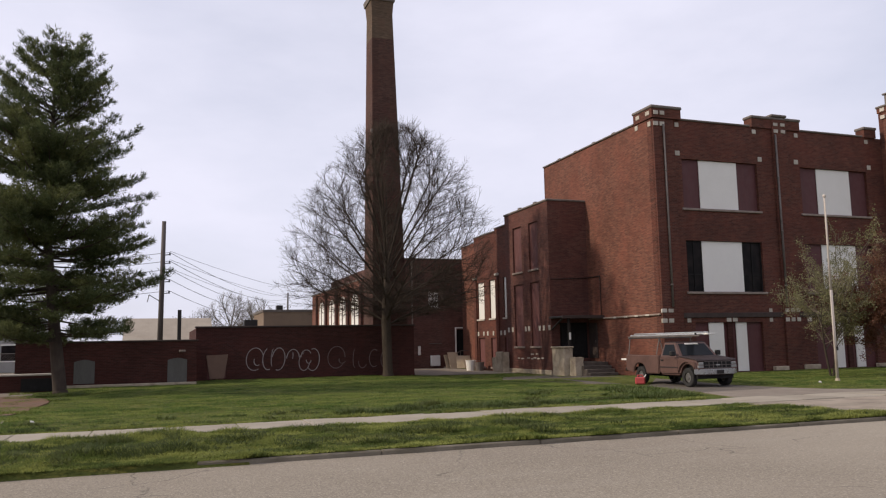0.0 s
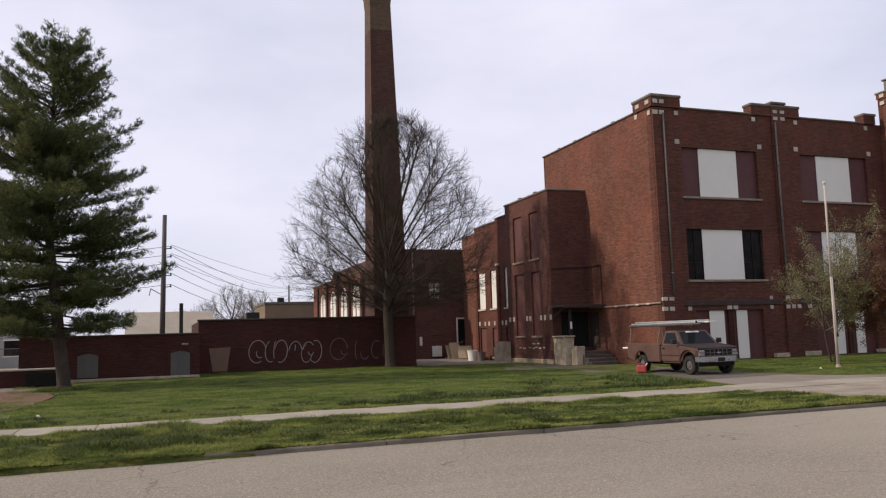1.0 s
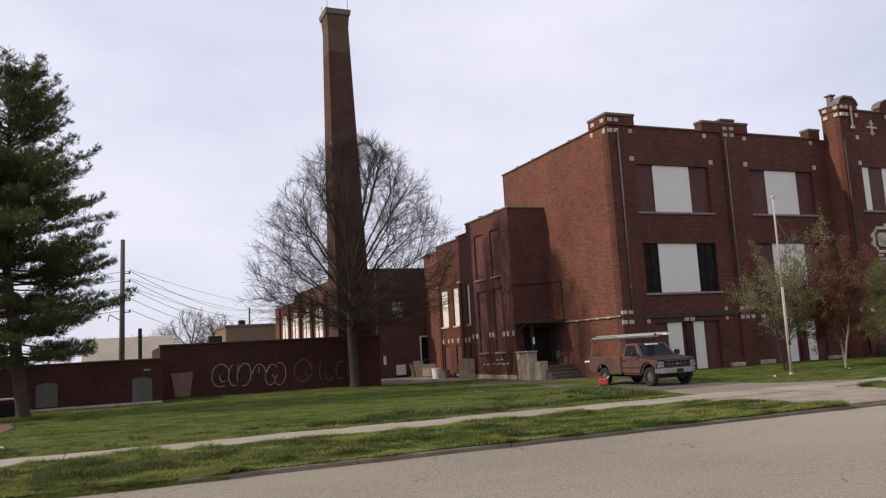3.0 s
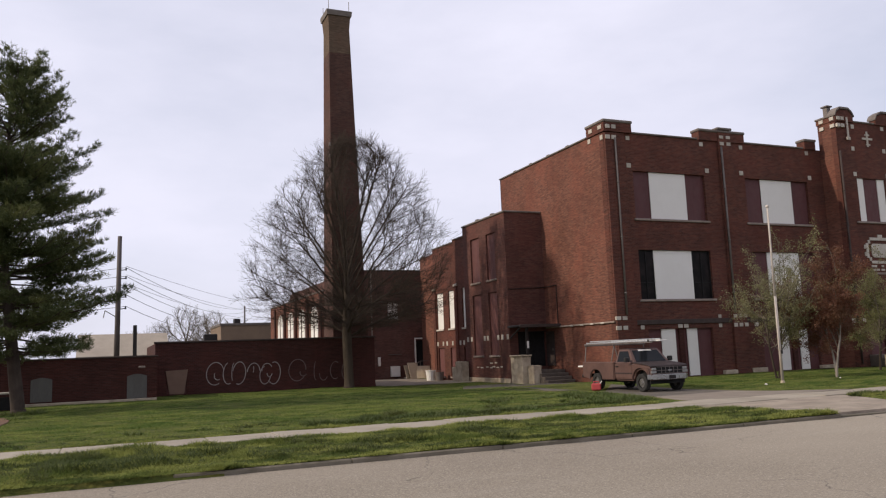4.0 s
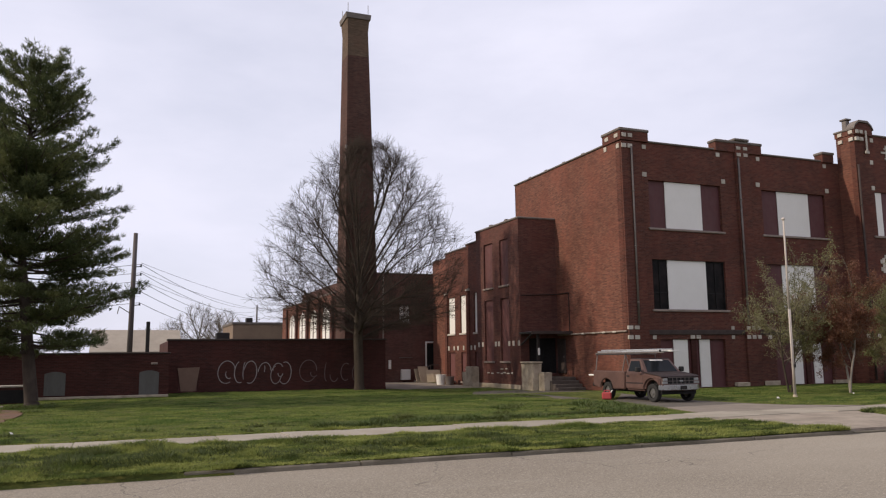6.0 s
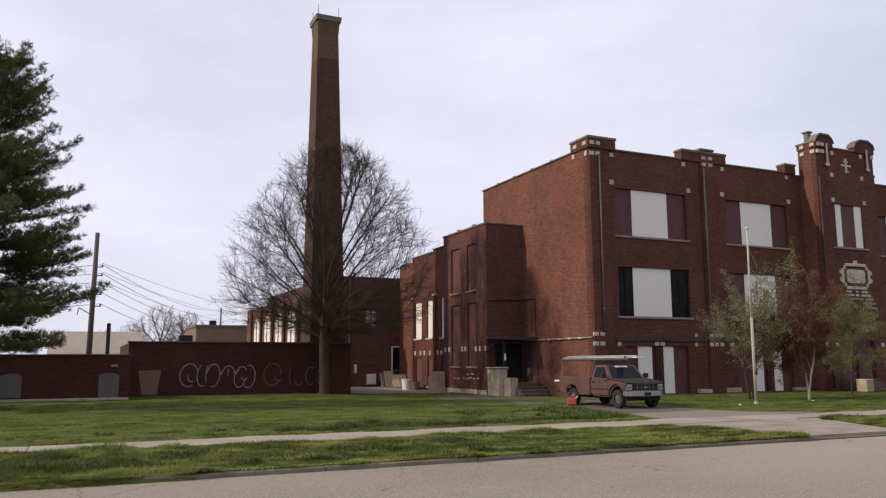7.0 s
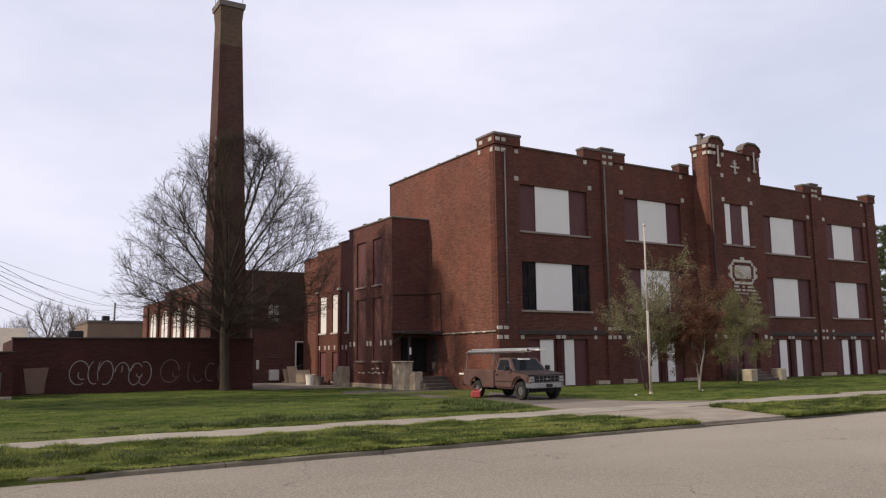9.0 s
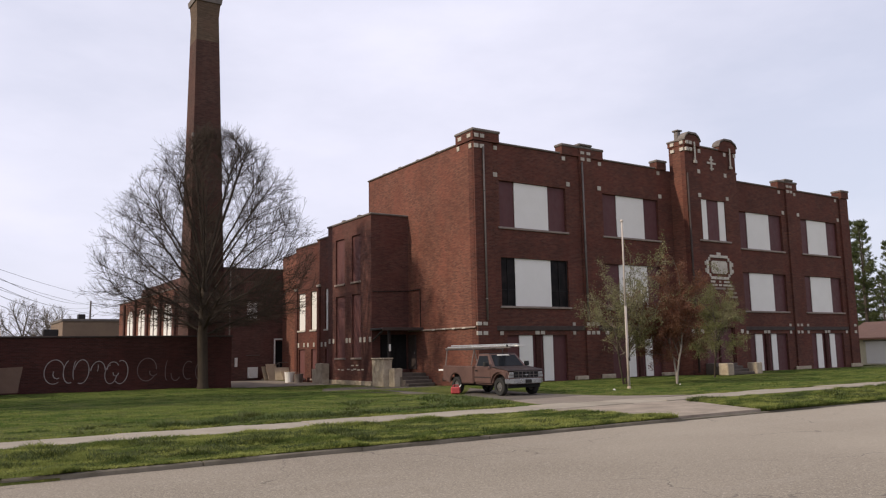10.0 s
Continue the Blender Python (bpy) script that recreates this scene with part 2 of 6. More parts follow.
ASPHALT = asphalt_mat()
LAWN = lawn_mat()
DIRT = worn("dark_gravel_dirt", (0.13, 0.11, 0.09), (0.06, 0.05, 0.042), 0.95, 0, 1.0, 0.7, 30, 0.6)
RED_DIRT = worn("red_brown_dirt", (0.16, 0.082, 0.05), (0.1, 0.082, 0.06), 0.95, 0, 0.8, 0.7, 20, 0.6)
CROSSING = worn("crossing_concrete", (0.33, 0.275, 0.215), (0.14, 0.11, 0.085), 0.92, 0, 1.3, 0.8, 16, 0.5)
YARD = worn("yard_concrete", (0.24, 0.2, 0.16), (0.13, 0.105, 0.08), 0.92, 0, 0.7, 0.7, 20, 0.4)

# ---- mesh helpers ----


def box(bm, x0, x1, y0, y1, z0, z1, bevel=0.0):
    m = Matrix.Translation(((x0 + x1) / 2, (y0 + y1) / 2, (z0 + z1) / 2)) @ Matrix.Diagonal((abs(x1 - x0), abs(y1 - y0), abs(z1 - z0), 1))
    made = bmesh.ops.create_cube(bm, size=1, matrix=m)["verts"]
    if bevel:
        edges = list({e for v in made for e in v.link_edges})
        bmesh.ops.bevel(bm, geom=edges, offset=bevel, segments=1, affect="EDGES")
    return made


def tube(bm, a, b, r0, r1=None, n=8, caps=True):
    a, b = Vector(a), Vector(b)
    r1 = r0 if r1 is None else r1
    q = (b - a).to_track_quat("Z", "Y").to_matrix()
    rings = []
    for p, r in ((a, r0), (b, r1)):
        rings.append([bm.verts.new(p + q @ Vector((r * math.cos(6.28319 * i / n), r * math.sin(6.28319 * i / n), 0))) for i in range(n)])
    for i in range(n):
        bm.faces.new((rings[0][i], rings[0][(i + 1) % n], rings[1][(i + 1) % n], rings[1][i]))
    if caps:
        bm.faces.new(rings[0][::-1])
        bm.faces.new(rings[1])


def prism(bm, outline, axis, a, b):
    """An outline in the two other axes, drawn out along one axis from a to b."""
    def at(p, v):
        return {"x": (v, p[0], p[1]), "y": (p[0], v, p[1]), "z": (p[0], p[1], v)}[axis]
    lo = [bm.verts.new(at(p, a)) for p in outline]
    hi = [bm.verts.new(at(p, b)) for p in outline]
    n = len(outline)
    for i in range(n):
        bm.faces.new((lo[i], lo[(i + 1) % n], hi[(i + 1) % n], hi[i]))
    bm.faces.new(lo[::-1])
    bm.faces.new(hi)
    bmesh.ops.recalc_face_normals(bm, faces=bm.faces)


def wall_mesh(bm, u0, u1, v0, v1, holes, place, thick):
    """A wall from u0 to u1 and v0 to v1 with holes (u0, u1, v0, v1) right through it. place(u, v, d) gives a point d behind the face."""
    us = sorted({u0, u1, *(h[0] for h in holes), *(h[1] for h in holes)})
    vs = sorted({v0, v1, *(h[2] for h in holes), *(h[3] for h in holes)})

    def solid(i, j):
        if not (0 <= i < len(us) - 1 and 0 <= j < len(vs) - 1):
            return False
        u, v = (us[i] + us[i + 1]) / 2, (vs[j] + vs[j + 1]) / 2
        return not any(h[0] < u < h[1] and h[2] < v < h[3] for h in holes)
    for i in range(len(us) - 1):
        for j in range(len(vs) - 1):
            if not solid(i, j):
                continue
            a, b, c, d = us[i], us[i + 1], vs[j], vs[j + 1]
            quads = [[(a, c, 0), (b, c, 0), (b, d, 0), (a, d, 0)], [(a, c, thick), (a, d, thick), (b, d, thick), (b, c, thick)]]
            for di, dj, (p, q) in ((-1, 0, ((a, c), (a, d))), (1, 0, ((b, c), (b, d))), (0, -1, ((a, c), (b, c))), (0, 1, ((a, d), (b, d)))):
                if not solid(i + di, j + dj):
                    quads.append([(*p, 0), (*q, 0), (*q, thick), (*p, thick)])
            for qd in quads:
                bm.faces.new([bm.verts.new(place(*p)) for p in qd])
    bmesh.ops.remove_doubles(bm, verts=bm.verts, dist=1e-5)
    bmesh.ops.recalc_face_normals(bm, faces=bm.faces)


def part(name, bm, material, parent=None, label="", smooth=False):
    me = bpy.data.meshes.new(name)
    bm.to_mesh(me)
    bm.free()
    if smooth:
        for p in me.polygons:
            p.use_smooth = True
    me.materials.append(material)
    ob = new(name, me)
    ob.parent = parent
    if label:
        tagged(ob, label)
    return ob


def boxes(name, spans, material, parent=None, label="", bevel=0.0):
    """One mesh of one or more boxes (x0, x1, y0, y1, z0, z1)."""
    bm = bmesh.new()
    for s in spans:
        box(bm, *s, bevel=bevel)
    return part(name, bm, material, parent, label)


def thing(name, label, category, group="", kind=""):
    return tagged(new(name), label, category, group, kind)


def soup(name, verts, faces, material, parent=None, label="", smooth=False):
    me = bpy.data.meshes.new(name)
    me.from_pydata(verts, [], faces)
    if smooth:
        me.polygons.foreach_set("use_smooth", [True] * len(me.polygons))
    me.materials.append(material)
    ob = new(name, me)
    ob.parent = parent
    if label:
        tagged(ob, label)
    return ob


# ---- ground ----
ROAD_Z = -0.1
KERB_Y, FAR_KERB_Y = -20.55, -31.5


DIP = -0.17


def lie(x, y):
    """The height of the ground: it sinks a little towards the yard by the annex."""
    a, b = np.clip((y + 2.0) / 7.0, 0, 1), np.clip((x + 13.0) / 5.0, 0, 1)
    return DIP * a * a * (3 - 2 * a) * b * b * (3 - 2 * b)


def ground_sheet():
    bm = bmesh.new()
    profile = ((-2500, 0), (FAR_KERB_Y, 0), (FAR_KERB_Y, -0.3), (KERB_Y, -0.3), (KERB_Y, 0), (-10, 0), *((-2.0 + 0.875 * i, 0) for i in range(9)), (12, 0), (60, 0), (2500, 0))
    xs = (-2500, -60, -30, *(-13.0 + 0.625 * i for i in range(9)), 0, 40, 120, 2500)
    grid = [[bm.verts.new((x, y, z + lie(x, y))) for y, z in profile] for x in xs]
    for i in range(len(xs) - 1):
        for j in range(len(profile) - 1):
            bm.faces.new((grid[i][j], grid[i + 1][j], grid[i + 1][j + 1], grid[i][j + 1]))
    tagged(part("ground", bm, LAWN), "patchy green lawn with yellowish and bare spots", "ground", kind="structure")


def slab(name, outline, z, depth, material, label, category):
    bm = bmesh.new()
    prism(bm, outline, "z", z - depth, z)
    for v in bm.verts:
        v.co.z += lie(v.co.x, v.co.y)
    return tagged(part(name, bm, material), label, category, kind="structure")


ground_sheet()
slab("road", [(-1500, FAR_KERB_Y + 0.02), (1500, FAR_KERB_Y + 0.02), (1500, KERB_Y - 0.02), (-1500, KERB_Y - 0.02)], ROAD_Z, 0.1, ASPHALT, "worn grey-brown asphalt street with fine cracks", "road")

# ---- school building ----
TOP, TOWER_FACE = 13.35, -1.3
school = thing("school_building", "three-storey dark red brick school with boarded windows and pale stone trim", "building")


def front(u, v, d):
    return (u, d, v)


def west(x):
    return lambda u, v, d: (x + d, u, v)


BAYS = ((1.78, 6.74, 2.93, 5.40), (9.76, 14.72, 11.02, 13.45), (23.06, 28.03, 23.99, 26.57), (30.40, 35.26, 31.38, 33.90))
DOOR_BOARDS = (((2.98, 3.92), (4.72, 5.42)), ((11.45, 12.1), (12.96, 13.6)), ((24.06, 24.85), (25.9, 26.5)), ((31.47, 32.18), (33.2, 33.86)))
holes = []
for a, b, p, q in BAYS:
    holes += [(a, b, 8.62, 11.27), (a, b, 4.2, 6.9), (a + 0.3, b - 0.3, 0.0, 2.6)]
bm = bmesh.new()
wall_mesh(bm, 0, 36.9, -0.3, TOP, holes, front, 0.4)
part("wall", bm, BRICK, school)
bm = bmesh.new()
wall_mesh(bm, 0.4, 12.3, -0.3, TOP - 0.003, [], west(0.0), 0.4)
part("wall", bm, BRICK_SUNLIT, school, "red brick side wall in a painted sunlit tone")
boxes("wall", [(36.5, 36.897, 0.4, 12.3, -0.3, TOP)], BRICK, school)
boxes("wall", [(0.4, 36.5, 11.9, 12.297, -0.3, TOP)], BRICK, school)
boxes("roof", [(0.4, 36.5, 0.4, 11.9, 12.5, 12.7)], ROOFING, school)
for z in (3.1, 7.5):
    boxes("floor", [(0.4, 36.5, 0.4, 11.9, z, z + 0.25)], CONCRETE, school)


def window(a, b, p, q, z0, z1, flanks, label):
    """A boarded window: side panels, a white board in the middle and a stone sill."""
    w = boxes("window", [(a + 0.002, b - 0.002, 0.16, 0.22, z0, z1)], flanks, school, label)
    boxes("board", [(p - 0.01, q + 0.01, 0.1, 0.15, z0 + 0.01, z1 - 0.01)], BOARD, w, "white painted plywood board", 0.008)
    boxes("sill", [(a - 0.12, b + 0.12, -0.09, 0.12, z0 - 0.12, z0 - 0.002)], SILL, w, bevel=0.015)
    if flanks == GLASS:
        for x in (a + 0.04, (a + p) / 2, (q + b) / 2, b - 0.04):
            boxes("window_frame", [(x - 0.025, x + 0.025, 0.12, 0.158, z0, z1)], BLACK, w)
        for s, e in ((a, p), (q, b)):
            for h in (0.0, 0.9, 2.62):
                boxes("window_frame", [(s, e, 0.125, 0.155, z0 + h, z0 + h + 0.05)], BLACK, w)
    return w


for i, (a, b, p, q) in enumerate(BAYS):
    window(a, b, p, q, 8.62, 11.27, MAROON, "upper window with maroon panels beside a white board")
    d = -0.08 if i != 1 else 0.0
    window(a, b, p + d, q + 0.05, 4.2, 6.9, GLASS if i == 0 else MAROON, "window with dark old glass beside a white board" if i == 0 else "window with maroon panels beside a white board")
    w = boxes("window", [(a + 0.302, b - 0.302, 0.16, 0.22, 0.0, 2.6)], MAROON, school, "ground-floor opening boarded with maroon panels")
    for s, e in DOOR_BOARDS[i]:
        boxes("board", [(s, e, 0.08, 0.14, 0.02, 2.58)], BOARD, w, "tall narrow white board", 0.008)
    boxes("post", [((s + e) / 2 - 0.16, (s + e) / 2 + 0.16, 0.05, 0.16, 0.0, 2.6) for s, e in ((DOOR_BOARDS[i][0][1], DOOR_BOARDS[i][1][0]),)], BRICK_DARK, w)

# brick piers with their caps
def pier(x0, x1, z1, y=-0.14, material=BRICK, z0=-0.3):
    return boxes("pier", [(x0, x1, y, -0.002, z0, z1)], material, school)


pier(0.02, 1.28, 13.3)
pier(7.86, 8.84, 13.95)
pier(28.62, 29.5, 13.95)
pier(35.75, 36.86, 13.3)
# raised parapet blocks above the roofline, each with a stone cap
for x0, x1, y0, y1, z1 in ((-0.08, 1.74, -0.2, 1.5, 13.85), (6.5, 9.86, -0.1, 0.5, 13.85), (14.7, 15.6, -0.1, 0.5, 13.82), (22.0, 22.9, -0.1, 0.5, 13.82), (27.75, 30.1, -0.1, 0.5, 13.85), (35.95, 36.95, -0.2, 0.6, 13.85)):
    b = boxes("parapet_block", [(x0, x1, y0, y1, TOP - 0.01, z1)], BRICK, school)
    boxes("cap", [(x0 - 0.06, x1 + 0.06, y0 - 0.06, y1 + 0.06, z1, z1 + 0.16)], COPING, b, bevel=0.04)
boxes("cap", [(7.8, 8.9, -0.22, 0.52, 14.015, 14.16)], COPING, school, bevel=0.04)
boxes("cap", [(28.56, 29.56, -0.22, 0.52, 14.015, 14.16)], COPING, school, bevel=0.04)
# coping between them
for x0, x1 in ((1.82, 6.42), (9.94, 14.62), (22.98, 27.67), (30.18, 35.8)):
    boxes("coping", [(x0, x1, -0.08, 0.46, TOP, TOP + 0.1)], COPING, school, bevel=0.03)
    m = (x0 + x1) / 2
    boxes("roof_vent", [(m - 0.28, m + 0.28, 0.5, 0.9, 12.7, TOP + 0.2)], COPING, school, bevel=0.05)
boxes("coping", [(-0.08, 0.46, 1.58, 12.35, TOP, TOP + 0.1)], COPING, school, bevel=0.03)
for y in (3.6, 5.8, 8.0, 10.1):
    boxes("roof_vent", [(0.02, 0.4, y, y + 0.3, TOP + 0.1, TOP + 0.2)], COPING, school, bevel=0.03)

# belt course round the ground floor
for x0, x1 in ((1.3, 7.84), (8.86, 15.5), (21.2, 28.6), (29.52, 35.73)):
    boxes("belt_course", [(x0, x1, -0.07, -0.002, 2.84, 3.1)], BELT, school, bevel=0.02)
boxes("belt_course", [(-0.1, -0.002, 0.0, 7.1, 2.99, 3.08)], SILL, school, "weathered stone belt course", 0.02)


def stones(spans):
    for s in spans:
        boxes("stone_block", [s], STONE, school, bevel=0.01)


E_ = -0.03
rows = []
# belt-course blocks above and below the band
for x0, x1, y in ((-0.05, 0.26, -0.17), (0.36, 0.66, -0.17), (1.58, 1.82, E_), (6.9, 7.12, E_), (7.88, 8.14, -0.17), (8.26, 8.52, -0.17), (8.66, 8.9, -0.17), (9.5, 9.8, E_), (14.6, 14.85, E_), (22.9, 23.2, E_), (28.0, 28.25, E_), (28.75, 29.0, -0.17), (29.2, 29.45, -0.17), (30.2, 30.45, E_), (35.3, 35.55, E_), (36.3, 36.6, -0.17)):
    rows.append((x0, x1, y, y + 0.1 if y < -0.1 else -0.003, 2.6, 2.81))
    if y < -0.1 or x0 in (1.55, 6.9, 28.0, 30.2):
        rows.append((x0, x1, y, y + 0.1 if y < -0.1 else -0.003, 3.12, 3.31))
for x in (4.06, 4.46, 12.2, 12.6, 24.95, 25.35, 32.45, 32.85):
    rows.append((x, x + 0.3, E_, -0.003, 2.62, 2.83))
# blocks at the heads of the upper windows and under the caps
for a, b, p, q in BAYS:
    rows += [(a - 0.4, a - 0.1, E_, -0.003, 11.42, 11.68), (b + 0.08, b + 0.36, E_, -0.003, 11.42, 11.68)]
for x in (0.03, 0.42):
    rows.append((x, x + 0.28, -0.23, -0.19, 13.5, 13.72))
    rows.append((x, x + 0.3, -0.17, -0.13, 12.92, 13.15))
for x in (1.45, 6.55, 9.5, 14.75, 27.8, 29.75, 35.2):
    rows.append((x, x + 0.26, E_, -0.003, 12.98, 13.22))
for x in (7.95, 8.45, 28.7, 29.1):
    rows.append((x, x + 0.3, -0.17, -0.13, 13.1, 13.3))
    rows.append((x, x + 0.3, -0.17, -0.13, 13.5, 13.68))
stones(rows)
stones([(-0.1, -0.083, y, y + 0.35, z, z + 0.22) for y, z in ((0.0, 13.52), (0.9, 13.52))])
stones([(-0.04, -0.003, y, y + 0.26, z, z + 0.26) for y, z in ((1.2, 13.0), (0.02, 12.92))])
stones([(-0.13, -0.103, y, y + 0.3, 2.98, 3.07) for y in (0.9, 1.9, 2.9, 4.0)])

for x0, x1, h in ((6.9, 7.8, 0.22), (8.9, 10.0, 0.26), (14.2, 15.5, 0.2), (21.5, 22.9, 0.2), (28.2, 30.0, 0.24), (35.4, 36.9, 0.28)):
    boxes("footing", [(x0, x1, -0.24, -0.003 if not (7.8 < x0 < 9 or 28 < x0 < 29 or x0 > 35) else -0.143, 0, h)], CONCRETE, school, "low concrete footing", 0.02)

# rainwater pipes
for x, y in ((0.62, -0.2), (8.0, -0.2), (16.14, TOWER_FACE - 0.07)):
    bm = bmesh.new()
    tube(bm, (x, y, 3.4 if x < 14 else 0.2), (x, y, 13.0), 0.055, n=8)
    for z in (4.5, 7.5, 10.5):
        tube(bm, (x, y, z), (x, y, z + 0.08), 0.075, n=8)
    part("rain_pipe", bm, PIPE if x < 14 else BELT, school, "grey metal rainwater pipe" if x < 14 else "dark metal rainwater pipe", True)

# entrance tower
TX0, TX1, TY = 16.05, 21.2, TOWER_FACE
bm = bmesh.new()
thole = [(17.4, 18.0, 8.72, 11.4), (18.0, 19.2, 8.72, 11.4), (19.2, 19.85, 8.72, 11.4), (17.1, 20.0, 0.7, 3.0)]
wall_mesh(bm, TX0, TX1, -0.3, 14.9, thole, lambda u, v, d: (u, TY + d, v), 0.35)
tower = part("tower", bm, BRICK, school, "brick entrance tower with stone ornaments")
# west wall and corner blocks get the sunlit brick colour, east wall the plain
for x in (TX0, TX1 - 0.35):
    boxes("wall", [(x, x + 0.35, TY + 0.35, -0.302, -0.3, 14.9)], BRICK_SUNLIT if x == TX0 else BRICK, tower)
    boxes("wall", [(x, x + 0.35, -0.3, -0.003, -0.3, 12.718)], BRICK_SUNLIT if x == TX0 else BRICK, tower)
boxes("wall", [(TX0, TX1, -0.3, -0.003, 12.72, 14.9)], BRICK, tower)
boxes("roof", [(TX0 + 0.35, TX1 - 0.35, TY + 0.35, -0.3, 14.3, 14.45)], ROOFING, tower)
boxes("coping", [(17.56, 19.42, TY - 0.08, TY + 0.45, 14.9, 15.0)], COPING, tower, bevel=0.03)
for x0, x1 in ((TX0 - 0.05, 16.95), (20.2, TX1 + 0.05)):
    b = boxes("corner_block", [(x0, x1, TY + 0.39, 0.04, 14.902, 15.2)], BRICK_SUNLIT, tower)
    boxes("cap", [(x0 - 0.06, x1 + 0.06, TY + 0.39, 0.1, 15.2, 15.32)], COPING, b, bevel=0.03)
for x0, x1 in ((TX0 - 0.05, 17.5), (19.48, TX1 + 0.05)):
    m = (x0 + x1) / 2
    bm = bmesh.new()
    prism(bm, [(x0, 14.88), (x1, 14.88), (x1, 15.2), (x1 - 0.12, 15.42), (m + 0.35, 15.62), (m - 0.35, 15.62), (x0 + 0.12, 15.42), (x0, 15.2)], "y", TY - 0.1, TY + 0.38)
    t = part("turret", bm, BRICK, tower)
    bm = bmesh.new()
    prism(bm, [(x0 - 0.06, 15.2), (x0 + 0.1, 15.46), (m - 0.36, 15.66), (m + 0.36, 15.66), (x1 - 0.1, 15.46), (x1 + 0.06, 15.2), (x1 + 0.06, 15.3), (x1 - 0.08, 15.54), (m + 0.37, 15.78), (m - 0.37, 15.78), (x0 + 0.08, 15.54), (x0 - 0.06, 15.3)], "y", TY - 0.16, TY + 0.44)
    part("cap", bm, COPING, t)
    xs = m + 0.1
    boxes("stone_strip", [(xs, xs + 0.13, TY - 0.16, TY - 0.103, 13.9, 15.15)], STONE, tower, bevel=0.01)
    boxes("stone_strip", [(xs - 0.09, xs + 0.22, TY - 0.17, TY - 0.103, 13.72, 13.897)], STONE, tower, bevel=0.01)
for y in (TY + 0.03, TY + 0.8):
    for z in (14.95, 14.5):
        boxes("stone_block", [(TX0 - 0.09, TX0 - 0.003 if z < 14.8 else TX0 - 0.053, y, y + 0.3, z, z + 0.22)], STONE, tower, bevel=0.01)
for z in (14.95, 14.5):
    for x in (TX0 + 0.02, TX0 + 0.36):
        boxes("stone_block", [(x, x + 0.27, TY - 0.14, TY - 0.103 if z > 14.9 else TY - 0.003, z, z + 0.22)], STONE, tower, bevel=0.01)
for x, z in ((17.2, 13.1), (19.9, 13.1), (17.15, 11.5), (19.95, 11.5), (17.35, 14.5), (19.95, 14.55), (21.0, 14.6), (15.7, 2.6), (16.6, 2.6), (20.6, 2.6)):
    boxes("stone_block", [(x, x + 0.27, TY - 0.03, TY - 0.003, z, z + 0.26)], STONE, tower, bevel=0.01)
# stone cross
cx = 18.66
boxes("cross", [(cx - 0.08, cx + 0.08, TY - 0.04, TY - 0.003, 13.42, 14.4), (cx - 0.45, cx - 0.082, TY - 0.04, TY - 0.003, 13.86, 13.99), (cx + 0.082, cx + 0.45, TY - 0.04, TY - 0.003, 13.86, 13.99), (cx - 0.2, cx + 0.2, TY - 0.05, TY - 0.043, 13.5, 13.6), (cx - 0.2, cx - 0.083, TY - 0.04, TY - 0.003, 14.12, 14.22), (cx + 0.083, cx + 0.2, TY - 0.04, TY - 0.003, 14.12, 14.22)], STONE, tower, "pale stone cross", 0.01)
# twin window
w = boxes("window", [(18.0, 19.2, TY + 0.12, TY + 0.2, 8.72, 11.4)], MAROON, tower, "tower window with two narrow white boards")
for s, e in ((17.42, 18.0), (19.2, 19.83)):
    boxes("board", [(s, e, TY + 0.08, TY + 0.14, 8.73, 11.39)], BOARD, w, "tall narrow white board")
boxes("sill", [(17.05, 20.2, TY - 0.09, TY + 0.1, 8.58, 8.7)], SILL, w, bevel=0.015)
# stone cartouche: a stepped frame round a pale panel
cz, c0 = 6.92, 18.78
fr = [(-0.95, 0.95, 0.62, 0.8), (-0.95, 0.95, -0.8, -0.62), (-1.32, -1.12, -0.45, 0.45), (1.12, 1.32, -0.45, 0.45), (-1.12, -0.93, 0.42, 0.64), (0.93, 1.12, 0.42, 0.64), (-1.12, -0.93, -0.64, -0.42), (0.93, 1.12, -0.64, -0.42),
      (-0.2, 0.2, 0.8, 0.98), (-1.5, -1.32, 0.1, 0.35), (1.32, 1.5, 0.1, 0.35), (-1.5, -1.32, -0.35, -0.1), (1.32, 1.5, -0.35, -0.1)]
for a, b, z0, z1 in fr:
    a, b = a * 0.95, b * 0.95
    boxes("frame_stone", [(c0 + a, c0 + b, TY - 0.06, TY - 0.003, cz + z0, cz + z1)], STONE, tower, bevel=0.012)
bm = bmesh.new()
prism(bm, [(c0 - 0.8, cz - 0.3), (c0 - 0.65, cz - 0.42), (c0 + 0.65, cz - 0.42), (c0 + 0.8, cz - 0.3), (c0 + 0.8, cz + 0.3), (c0 + 0.65, cz + 0.42), (c0 - 0.65, cz + 0.42), (c0 - 0.8, cz + 0.3)], "y", TY - 0.05, TY - 0.003)
part("tablet", bm, STONE, tower, "blank pale stone tablet")
for a, b, z in ((-0.95, -0.5, -1.02), (-0.1, 0.1, -1.02), (0.4, 0.95, -1.02), (-0.85, -0.3, -1.24), (-0.15, 0.15, -1.24), (0.3, 1.2, -1.24), (-0.6, 0.5, -1.46), (0.7, 1.35, -1.46), (0.5, 1.6, -1.72), (0.9, 1.7, -2.0)):
    boxes("stone_block", [(c0 + a, c0 + b, TY - 0.05, TY - 0.003, cz + z, cz + z + 0.13)], STONE if z > -1.4 else SILL, tower, bevel=0.012)
